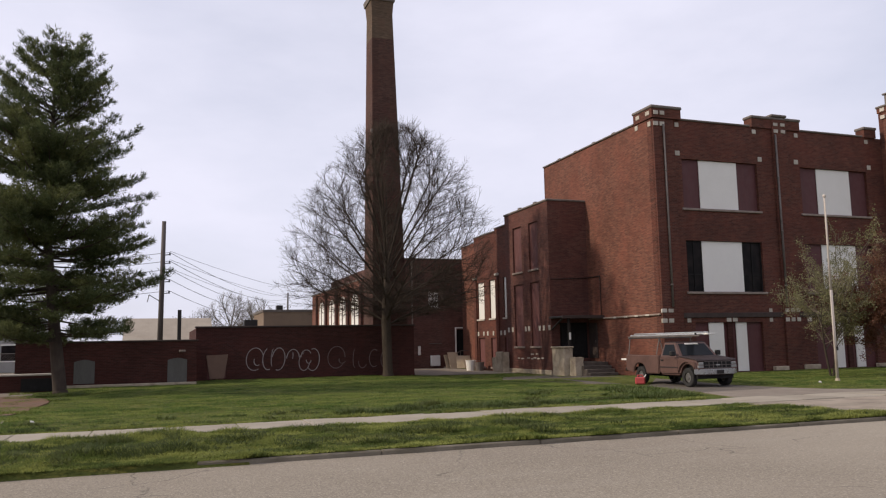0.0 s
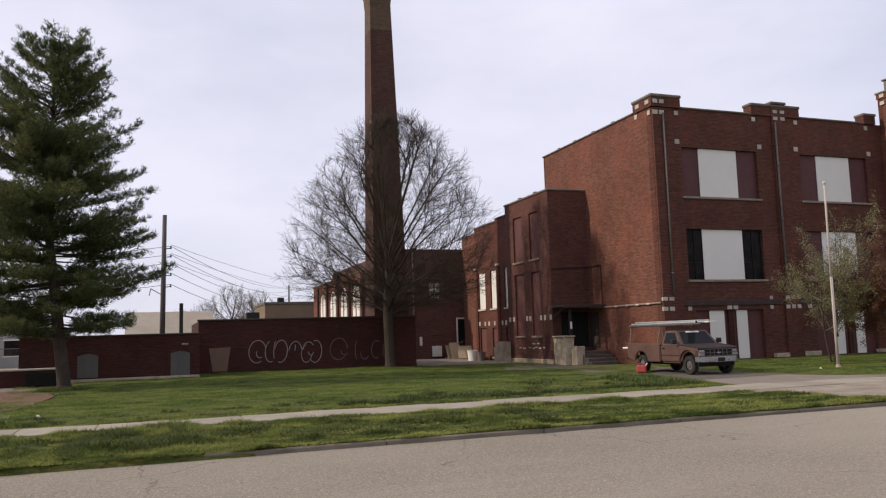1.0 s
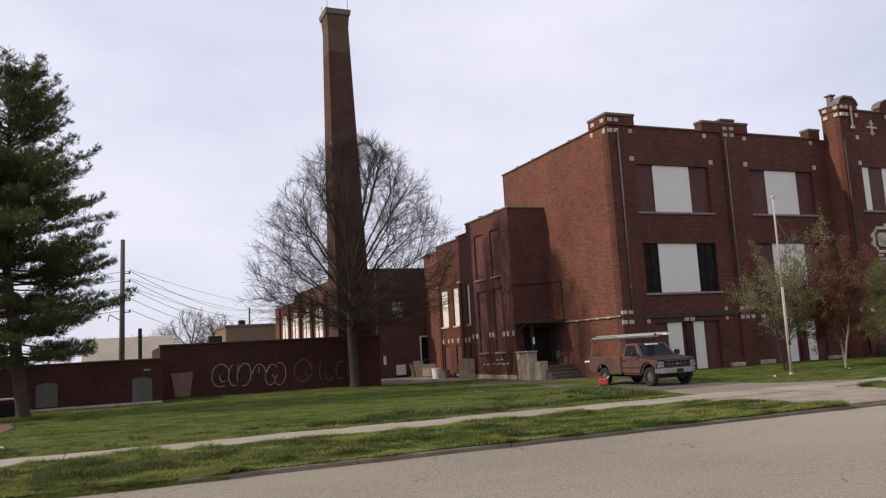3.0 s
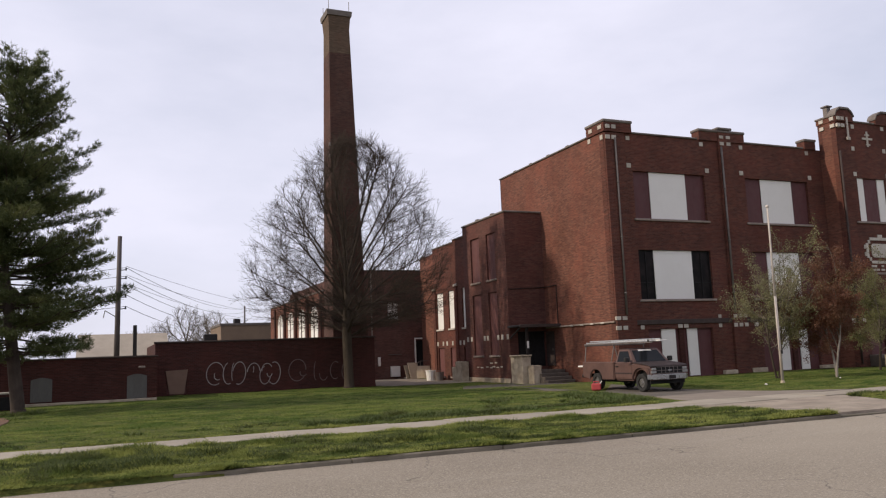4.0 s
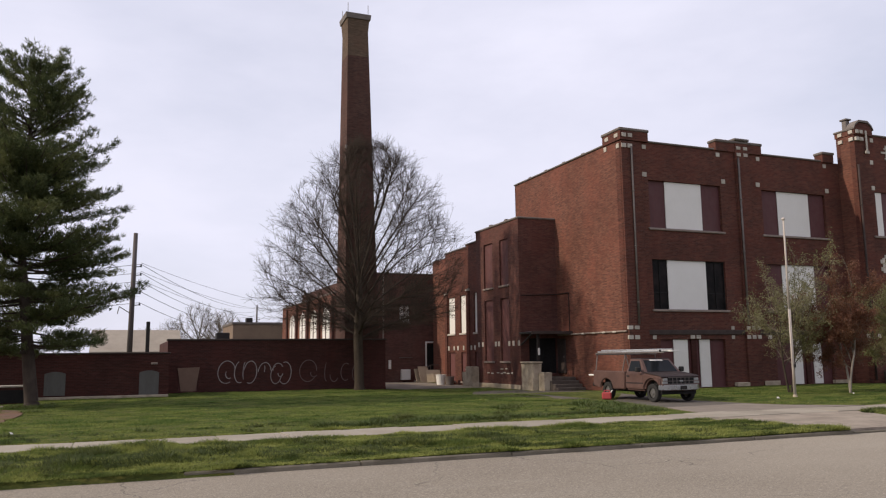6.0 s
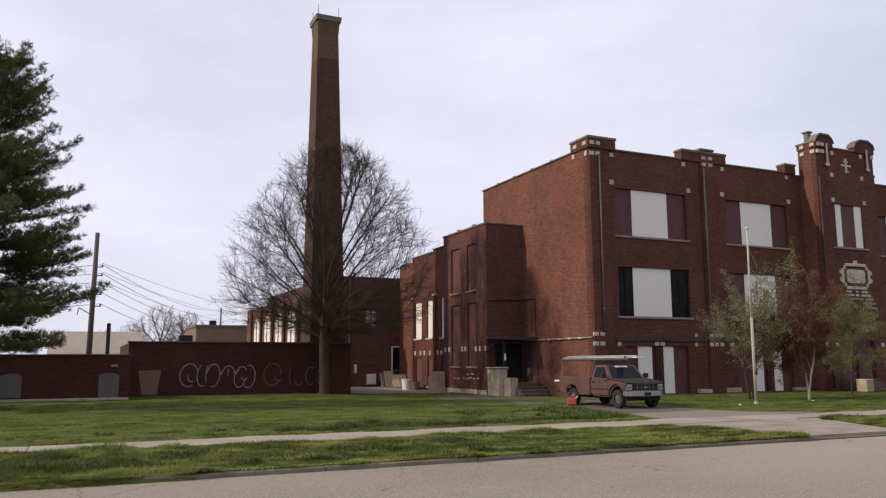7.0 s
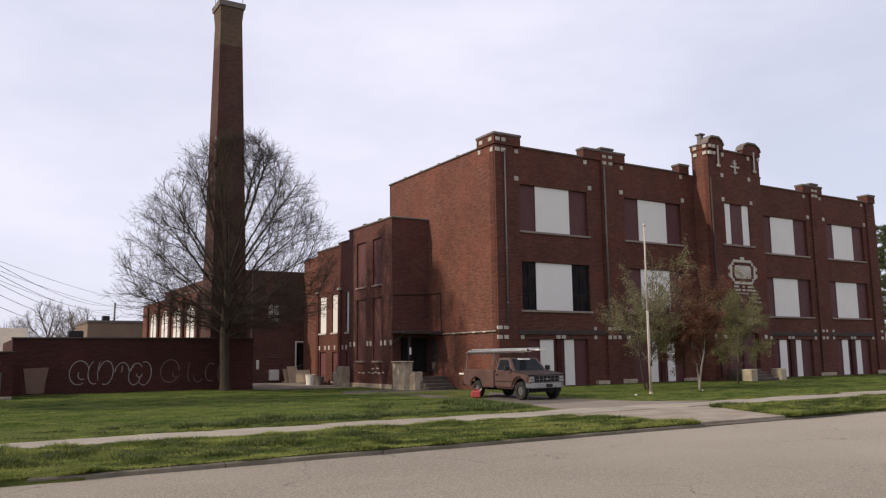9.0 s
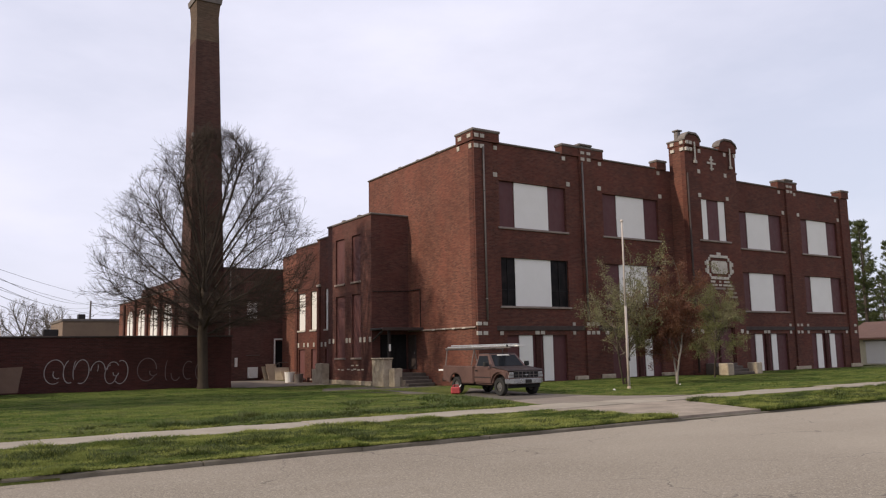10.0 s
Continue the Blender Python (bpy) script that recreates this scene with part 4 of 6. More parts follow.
slab("yard", [(-9.7, 11.6), (-2.56, 11.6), (-2.5, 25.0), (-9.7, 25.0)], 0.014, 0.1, YARD, "pale concrete yard between brick buildings", "yard")

# ---- grass ----
GRASS = turf_mat("grass_blades", (0.05, 0.075, 0.02), (0.125, 0.162, 0.038), (0.305, 0.32, 0.09))
WEED = leaf_mat("weed_leaves", (0.06, 0.09, 0.022), (0.11, 0.14, 0.038), (0.17, 0.165, 0.06), 0.6, 0.6, 0.3)


def field(seed, n, cells):
    """Smooth random heights on a coarse grid, as a function of place."""
    g = np.random.default_rng(seed).random((n, n))

    def f(x, y):
        u, v = (x / cells) % (n - 1), (y / cells) % (n - 1)
        i, j = u.astype(int), v.astype(int)
        a, b = u - i, v - j
        return (g[i, j] * (1 - a) + g[i + 1, j] * a) * (1 - b) + (g[i, j + 1] * (1 - a) + g[i + 1, j + 1] * a) * b
    return f


fine, broad = field(3, 64, 0.55), field(4, 64, 2.3)


def turf(name, spans, keep, per_m2, tall, label, blades=3, material=None):
    vs = []
    for x0, x1, y0, y1 in spans:
        n = int((x1 - x0) * (y1 - y0) * per_m2)
        x, y = rng.uniform(x0, x1, n), rng.uniform(y0, y1, n)
        ok = keep(x, y) & (rng.random(n) < 0.12 + 1.1 * (0.6 * fine(x, y) + 0.4 * broad(x, y)))
        vs.append(np.stack([x[ok], y[ok]], 1))
    c = np.repeat(np.concatenate(vs), blades, 0)
    n = len(c)
    h = tall * rng.uniform(0.35, 1.0, n) * (0.3 + 1.7 * fine(c[:, 0], c[:, 1]) ** 2 * (0.4 + broad(c[:, 0], c[:, 1])))
    a, lean = rng.uniform(0, 6.283, n), rng.uniform(0.4, 2.2, n) * h
    wd = rng.uniform(0.006, 0.017, n) * (tall / 0.1) ** 0.5
    o = c + rng.normal(0, 0.02, (n, 2))
    v = np.zeros((n, 3, 3))
    v[:, 0, :2] = o + np.stack([np.cos(a + 1.57), np.sin(a + 1.57)], 1) * wd[:, None]
    v[:, 1, :2] = o - np.stack([np.cos(a + 1.57), np.sin(a + 1.57)], 1) * wd[:, None]
    v[:, 2, :2] = o + np.stack([np.cos(a), np.sin(a)], 1) * lean[:, None]
    v[:, 2, 2] = h
    v[:, :, 2] += lie(o[:, 0], o[:, 1])[:, None]
    fast_soup(name, v.reshape(-1, 3), 3, material or GRASS, None, label)


def fast_soup(name, v, k, material, parent=None, label=""):
    """Loose faces of k corners each, straight from an array of corners."""
    n = len(v) // k
    me = bpy.data.meshes.new(name)
    me.vertices.add(len(v))
    me.vertices.foreach_set("co", np.ascontiguousarray(v, dtype=np.float32).ravel())
    me.loops.add(len(v))
    me.loops.foreach_set("vertex_index", np.arange(len(v), dtype=np.int32))
    me.polygons.add(n)
    me.polygons.foreach_set("loop_start", np.arange(0, n * k, k, dtype=np.int32))
    me.update(calc_edges=True)
    me.validate()
    me.materials.append(material)
    ob = new(name, me)
    ob.parent = parent
    if parent is None:
        tagged(ob, label, "grass" if "grass" in name else name.replace("_", " "), kind="stuff")
    elif label:
        tagged(ob, label)
    return ob


def on_lawn(x, y):
    left = (x > -27.9 - 0.06 * (y + 14)) & (x < -6.7 - 0.25 * np.clip(-9 - y, 0, 4)) & (y < np.where(x < -22.3, 6.9, 10.9))
    mid = (x >= -6.7) & (x < -2.7) & (y > 0.5) & (y < 7.0) & (rng.random(len(x)) < 0.35)
    back = (x > -9.7) & (x < -3.7) & (y > 3.5) & (y < 11.6)
    right = (x > -2.6 + np.clip(-9.0 - y, -1.4, 0) * 0.0 + np.clip(-13.2 - y, 0, 2) * 1.2) & (y < -0.2) & ~((x > 15.6) & (x < 21.5) & (y > -3.9))
    bare = (x > -8.2) & (x < -2.6) & (y > -6.0) & (y < 7.2)
    return (left | mid | back | right) & (~bare | ((rng.random(len(x)) < 0.5) & (fine(x, y) > 0.45)))


turf("verge_grass", [(-34, -8.3, KERB_Y + 0.06, -16.5), (-5.1, 26, KERB_Y + 0.02, -16.5)], lambda x, y: (x < -9.1 + 0.8 * np.clip((-16.5 - y) / 4, 0, 1)) | (x > -3.3 - 1.7 * np.clip((-16.5 - y) / 4, 0, 1)), 800, 0.075, "rough yellow-green verge grass between kerb and pavement")
LAWN_GRASS = turf_mat("lawn_blades", (0.05, 0.088, 0.022), (0.11, 0.17, 0.041), (0.245, 0.275, 0.076))
turf("lawn_grass", [(-29.5, -3.0, -14.7, 11.6), (-3.2, 34, -14.7, -0.2)], on_lawn, 360, 0.05, "green lawn grass with yellowish patches", 3, LAWN_GRASS)
turf("edge_grass", [(-28, 26, KERB_Y + 0.0, KERB_Y + 0.3), (-28, -8, -14.9, -14.5), (-28, -9.2, -16.75, -16.35), (-1, 30, -14.9, -14.5)], lambda x, y: (x < -9.2) | (x > -3.2), 700, 0.1, "ragged grass tufts along the slab edges")
TUFT = leaf_mat("dark_tufts", (0.04, 0.058, 0.018), (0.085, 0.105, 0.03), (0.13, 0.135, 0.045), 0.7, 0.6, 0.4)
turf("verge_tufts", [(-34, -9.0, KERB_Y + 0.1, -16.6), (-3.8, 20, KERB_Y + 0.12, -16.6), (-27.5, -9, -14.6, -12.2)], lambda x, y: fine(x * 1.3, y * 1.7) * 0.75 + broad(x, y) * 0.35 > 0.66, 420, 0.12, "dark ragged grass tufts in the verge", 3, TUFT)
turf("kerb_fringe", [(-22.8, -8.5, KERB_Y - 0.13, KERB_Y + 0.06), (-4.9, 26, KERB_Y - 0.17, KERB_Y + 0.06)], lambda x, y: fine(x * 0.8, y * 0) * 0.7 + 0.4 * (y - KERB_Y + 0.13) / 0.19 > 0.27, 1500, 0.1, "grass fringe hanging over the kerb", 3)
turf("kerb_grass", [(-34, -22.6, KERB_Y - 0.2, KERB_Y + 0.3)], lambda x, y: fine(x, y) > 0.12, 1500, 0.085, "grass growing over the sunken kerb")
turf("lot_edge_grass", [(-30.2, -27.2, -14.6, 3.0)], lambda x, y: (x + 0.1 * (y + 14) > -28.1) & (fine(x, y) > 0.5), 260, 0.09, "ragged grass along the edge of the lot", 3, LAWN_GRASS)
# broad-leaved weeds beside the drive and round the tree feet
turf("drive_weeds", [(-12.5, -7.4, -13.6, -8.6), (-28.6, -26.8, -4.0, 1.6), (-17, -12, -13.8, -11.6), (-24, -18, -14.2, -12.5)], lambda x, y: fine(x, y) * 0.8 + broad(x, y) * 0.5 > 0.74, 130, 0.15, "low broad-leaved green weeds in the lawn", 5, WEED)

# ---- trees ----


def bark_mat(name, a, b):
    k = Nodes(name, 0.95, 0, 0.15)
    c = k.mix(k.noise(9, 5, 0.7, (1, 1, 0.25)), a, b)
    k.colour(k.mix(k.span(k.noise(1.2, 4), 0.5, 0.75, 0, 0.5), c, tuple(v * 0.5 for v in a)))
    return k.bump(k.noise(14, 4, 0.7, (1, 1, 0.2)), 0.8, 0.03).m


BARK = bark_mat("grey_brown_bark", (0.035, 0.026, 0.019), (0.085, 0.066, 0.049))
TWIG = bark_mat("brown_twigs", (0.034, 0.025, 0.019), (0.072, 0.055, 0.042))
BUDDED = bark_mat("grey_budding_twigs", (0.09, 0.072, 0.055), (0.17, 0.14, 0.11))
PINE_BARK = bark_mat("pine_bark", (0.045, 0.034, 0.028), (0.1, 0.078, 0.064))
PALE_BARK = bark_mat("pale_bark", (0.2, 0.17, 0.14), (0.33, 0.29, 0.25))
NEEDLES = leaf_mat("pine_needles", (0.048, 0.066, 0.028), (0.105, 0.122, 0.046), (0.175, 0.175, 0.062), 0.65, 0.65, 0.38)
LEAF_YELLOW = leaf_mat("young_yellow_green_leaves", (0.1, 0.105, 0.036), (0.2, 0.195, 0.08), (0.27, 0.25, 0.13), 0.6, 0.8, 0.35)
LEAF_PALE = leaf_mat("pale_blossom_leaves", (0.12, 0.12, 0.045), (0.25, 0.235, 0.115), (0.33, 0.3, 0.19), 0.6, 0.7, 0.4)
LEAF_RED = leaf_mat("reddish_brown_buds", (0.1, 0.045, 0.028), (0.2, 0.085, 0.05), (0.17, 0.1, 0.055), 0.6, 0.8, 0.3)


class Wood:
    """Tapering branches gathered into one mesh."""

    def __init__(self):
        self.v, self.f = [], []

    def limb(self, pts, r0, r1, n):
        base, m = len(self.v), len(pts)
        for i, p in enumerate(pts):
            d = (pts[min(i + 1, m - 1)] - pts[max(i - 1, 0)]).normalized()
            s = d.orthogonal().normalized()
            t = d.cross(s)
            r = r0 + (r1 - r0) * i / (m - 1)
            for j in range(n):
                a = 6.28319 * j / n
                self.v.append(p + (s * math.cos(a) + t * math.sin(a)) * r)
        for i in range(m - 1):
            for j in range(n):
                a, b = base + i * n + j, base + i * n + (j + 1) % n
                self.f.append((a, b, b + n, a + n))

    def taper(self, pts, radii, n):
        base, m = len(self.v), len(pts)
        for i, p in enumerate(pts):
            d = (pts[min(i + 1, m - 1)] - pts[max(i - 1, 0)]).normalized()
            s = d.orthogonal().normalized()
            t = d.cross(s)
            for j in range(n):
                a = 6.28319 * j / n
                self.v.append(p + (s * math.cos(a) + t * math.sin(a)) * radii[i])
        for i in range(m - 1):
            for j in range(n):
                a, b = base + i * n + j, base + i * n + (j + 1) % n
                self.f.append((a, b, b + n, a + n))

    def make(self, name, material, parent, label="", smooth=True):
        return soup(name, self.v, self.f, material, parent, label, smooth)


def bend(rnd, p, d, length, n, up, wander):
    """A wandering line of n steps from p towards d, drawn upwards."""
    pts = [p.copy()]
    d = d.normalized()
    for _ in range(n):
        d = (d + Vector((rnd.gauss(0, wander), rnd.gauss(0, wander), rnd.gauss(0, wander) + up))).normalized()
        pts.append(pts[-1] + d * (length / n))
    return pts


def side_way(rnd, d, angle):
    s = d.orthogonal().normalized()
    s.rotate(Matrix.Rotation(rnd.uniform(0, 6.283), 3, d))
    return (d * math.cos(angle) + s * math.sin(angle)).normalized()


def bare_tree(x, y, height, width, seed, label, limbs=14, mids=120, fines=1300, twigs=8500, trunk_r=0.3, fork=2.7, group="", fat=1.0, lean=0.0, twig=None):
    """A leafless broad crown: limbs fan out of the stem to an egg-shaped outline, and each finer set of branches leaves the nearest branch at a sharp angle."""
    rnd, nr = random.Random(seed), np.random.default_rng(seed)
    tree = thing("tree", label, "tree", group)
    tree.location = (x, y, 0)
    pos, way, run, up, level = [], [], [], [], []
    branches = []

    def add(pts, root, lev):
        idx = [root] if root >= 0 else []
        prev = root
        for i, p in enumerate(pts):
            if root >= 0 and i == 0:
                continue
            last = pts[i - 1] if i else p - np.array((0, 0, 0.3))
            d = p - last
            ln = float(np.linalg.norm(d)) + 1e-6
            pos.append(p)
            way.append(d / ln)
            run.append((run[prev] if prev >= 0 else 0.0) + ln)
            up.append(prev)
            level.append(lev)
            prev = len(pos) - 1
            idx.append(prev)
        branches.append((idx, lev))

    stem = bend(rnd, Vector((0, 0, -0.1)), Vector((0.01, 0, 1)), fork + height * 0.36, 30, 0.12, 0.025)
    add([np.array(p) for p in stem], -1, 0)

    def outline(z):
        return width * np.interp(z / height, (0.2, 0.27, 0.36, 0.47, 0.6, 0.72, 0.82, 0.9, 0.96, 1.0), (0.35, 0.85, 1.02, 1.03, 0.94, 0.79, 0.63, 0.47, 0.3, 0.06))

    def reach(target, lev):
        p, w = np.array(pos), np.array(way)
        v = target - p
        dist = np.linalg.norm(v, axis=1) + 1e-6
        cos = (v * w).sum(1) / dist
        cost = dist * (1 + 1.5 * np.clip(0.8 - cos, 0, 2)) + 0.5 * np.array(run)
        lv = np.array(level)
        if lev == 1:
            cost = cost + 6 * np.abs(p[:, 2] - fork - (target[2] - 0.33 * height) * 0.42)
        bad = (lv >= lev) | ((lv == 0) & (p[:, 2] < fork)) | (p[:, 2] > target[2] + 0.2)
        if lev > 1:
            bad |= (lv == 0) & (p[:, 2] < fork + 0.5)
        cost[bad] = 1e9
        n = int(cost.argmin())
        a, d = pos[n], float(dist[n])
        c = a + way[n] * d * (0.2 if lev > 1 else 0.12) + (target - a) * 0.3 - np.array((0, 0, 0.05 * d))
        m = max(3, int(d / 0.32))
        pts = [a]
        for i in range(1, m + 1):
            t = i / m
            q = a * (1 - t) ** 2 + c * 2 * t * (1 - t) + target * t * t
            pts.append(q + nr.normal(0, 0.013, 3) * (1 if i < m else 0))
        add(pts, n, lev)

    for lev, count, lo, hi in ((1, limbs, 0.9, 0.97), (2, mids, 0.72, 1.0), (3, fines, 0.42, 1.03)):
        for i in range(count):
            k = (i + 0.5) / count if lev == 1 else rnd.random()
            z = height * (0.33 + 0.64 * k ** 0.9) if lev < 3 else height * (0.24 + 0.75 * k)
            az = i * 2.39996 + rnd.uniform(-0.3, 0.3)
            r = float(outline(z)) * rnd.uniform(lo, hi)
            reach(np.array((r * math.cos(az) + lean * (z / height) ** 1.5, r * math.sin(az) - 0.55 * lean * (z / height) ** 1.5, z)), lev)
    tips = np.zeros(len(pos))
    for idx, lev in branches:
        tips[idx[-1]] += 1
    for i in range(len(pos) - 1, -1, -1):
        if up[i] >= 0:
            tips[up[i]] += tips[i]
    power = math.log(trunk_r / (0.009 * fat)) / math.log(tips[0])
    rad = 0.009 * fat * tips ** power
    trunk, crown = Wood(), Wood()
    for idx, lev in branches:
        r = [float(rad[i]) for i in idx]
        if lev:
            r[0] = r[1]
        else:
            r[0], r[1] = r[0] * 1.4, r[1] * 1.1
        (crown if lev else trunk).taper([Vector(pos[i]) for i in idx], r, (12, 7, 5, 3)[lev])
    outer = [i for i in range(len(pos)) if level[i] >= 2 and tips[i] < 14]
    for _ in range(twigs):
        i = rnd.choice(outer)
        d = side_way(rnd, Vector(way[i]), radians(rnd.uniform(22, 50)))
        d.z += 0.12
        ln = rnd.uniform(0.3, 0.95)
        tp = bend(rnd, Vector(pos[i]), d, ln, 3, 0.05, 0.09)
        crown.limb(tp, 0.0072 * fat, 0.0044 * fat, 3)
        for q in range(2):
            crown.limb(bend(rnd, tp[1 + q], side_way(rnd, (tp[2] - tp[1]).normalized(), radians(rnd.uniform(22, 48))), ln * rnd.uniform(0.3, 0.55), 2, 0.06, 0.1), 0.0056 * fat, 0.0038 * fat, 3)
    trunk.make("trunk", BARK, tree)
    tagged(crown.make("crown", twig or TWIG, tree), kind="stuff")
    return tree


bare_tree(-11.8, 9.5, 14.6, 6.15, 11, "bare deciduous tree with dense fine twigs on the lawn", limbs=26, mids=150, fines=1500, twigs=11000, trunk_r=0.27, lean=0.55).location.z = -0.03


def pine(x, y, height, seed, label, profile, clear=2.6, step=0.3, tufts=1.0, trunk_r=0.24, group="", lean=0.0, needle=1.0):
    """A conifer: a straight stem, tiers of boughs with flat sprays of side shoots, and tufts of needles along them. profile(k): the bough length from the foot (0) to the top (1)."""
    rnd, nr = random.Random(seed), np.random.default_rng(seed)
    tree = thing("pine_tree", label, "tree", group)
    tree.location = (x, y, 0)
    stem, boughs = Wood(), Wood()
    line = bend(rnd, Vector((0, 0, 0.2)), Vector((0, 0, 1)), height - 0.5, 24, 0.3, 0.008)
    for p in line:
        p.x += lean * min(p.z / (height * 0.45), 1.0)
    stem.limb([Vector((0, 0, -0.1)), Vector((0, 0, 0.2))], trunk_r * 1.5, trunk_r * 1.05, 10)
    stem.limb(line, trunk_r * 1.05, 0.03, 10)
    spots, ways = [], []

    def tuft(p, w):
        spots.append(tuple(p))
        ways.append(tuple(w))

    z = clear
    while z < height - 0.3:
        k = (z - clear) / (height - clear)
        tier = rnd.uniform(0.84, 1.1)
        for b in range(rnd.randint(4, 6)):
            az = rnd.uniform(0, 6.283)
            length = profile(k) * tier * rnd.uniform(0.62, 1.1)
            rise = -0.22 + 0.55 * k * k + 0.35 * k + rnd.uniform(-0.12, 0.12)
            zz = z + rnd.uniform(-0.2, 0.2)
            c = line[max(0, min(24, int(zz / (height - 0.5) * 24)))]
            pts = bend(rnd, Vector((c.x, c.y, zz)), Vector((math.cos(az), math.sin(az), rise)), length, 6, 0.06, 0.05)
            boughs.limb(pts, 0.016 + 0.011 * length, 0.008, 4)
            n = max(4, int(length * 5.0 * tufts))
            for t in range(n):
                u = 0.2 + 0.8 * (t + rnd.random()) / n
                j = min(int(u * 6), 5)
                p = pts[j].lerp(pts[j + 1], u * 6 - j)
                w = (pts[j + 1] - pts[j]).normalized()
                across = Vector((-w.y, w.x, 0)).normalized() * (1 if t % 2 else -1)
                d = (w * 0.75 + across * rnd.uniform(0.4, 1.0) + Vector((0, 0, rnd.uniform(-0.05, 0.3)))).normalized()
                sl = (0.42 + 0.3 * length * (1 - u)) * rnd.uniform(0.6, 1.2)
                m = max(2, int(sl / 0.13 * min(1, tufts)))
                for q in range(m):
                    tuft(p + d * sl * (q + rnd.random()) / m + Vector((rnd.gauss(0, 0.03), rnd.gauss(0, 0.03), rnd.gauss(0.03, 0.075))), d + Vector((0, 0, 0.5)))
            for q in range(3):
                tuft(pts[-1] + Vector((rnd.gauss(0, 0.05), rnd.gauss(0, 0.05), 0.05 * q)), (pts[-1] - pts[-2]).normalized() + Vector((0, 0, 0.5)))
        z += step
    for _ in range(26):
        tuft(line[-1] + Vector((rnd.gauss(0, 0.2), rnd.gauss(0, 0.2), rnd.uniform(-0.7, 0.35))), Vector((0, 0, 1)))
    stem.make("trunk", PINE_BARK, tree)
    tagged(boughs.make("bough", PINE_BARK, tree), kind="stuff")
    per = 12
    p = np.repeat(np.array(spots), per, 0)
    w = np.repeat(np.array(ways), per, 0)
    w /= np.linalg.norm(w, axis=1, keepdims=True)
    n = len(p)
    d = w + nr.normal(0, 0.55, (n, 3))
    d /= np.linalg.norm(d, axis=1, keepdims=True)
    ln = nr.uniform(0.1, 0.22, n)[:, None] * needle
    s = np.cross(d, nr.normal(0, 1, (n, 3)))
    s /= np.linalg.norm(s, axis=1, keepdims=True) + 1e-9
    wd = nr.uniform(0.01, 0.02, n)[:, None] * needle
    o = p + nr.normal(0, 0.045, (n, 3))
    v = np.stack([o - s * wd, o + s * wd, o + d * ln], 1).reshape(-1, 3)
    tagged(fast_soup("foliage", v, 3, NEEDLES, tree, "dark green pine needles"), kind="stuff")
    return tree


def white_pine(k):
    """Broad boughs for the lower half, narrowing to a ragged rounded top."""
    return float(np.interp(k, (0, 0.1, 0.45, 0.66, 0.86, 0.94, 1.0), (4.1, 4.4, 4.2, 3.3, 2.3, 1.85, 0.8)))


pine(-27.75, 1.3, 14.2, 5, "tall dark green pine tree with a bare lower trunk", white_pine, clear=2.3, step=0.27, tufts=1.35, trunk_r=0.25, lean=-0.65)


def spruce(k):
    return 3.3 * (1 - k) + 0.35


far_pine = pine(70.5, 17.4, 16.6, 8, "distant dark green conifer behind the garage", spruce, clear=1.5, step=0.75, tufts=0.75, needle=1.7, group="distant conifers")
for x, y, s, r in ((76, 14.0, 1.02, 70), (80, 18.5, 0.92, 140), (73.5, 20.5, 1.05, 220), (86, 15.5, 1.0, 310), (69.0, 14.6, 0.62, 180), (92, 14, 1.05, 20), (73.2, 15.6, 0.86, 100), (79, 22.0, 1.1, 260)):
    copy_thing(far_pine, pose(x, y, 0, 0, 0, r) @ Matrix.Diagonal((s, s, s, 1)))


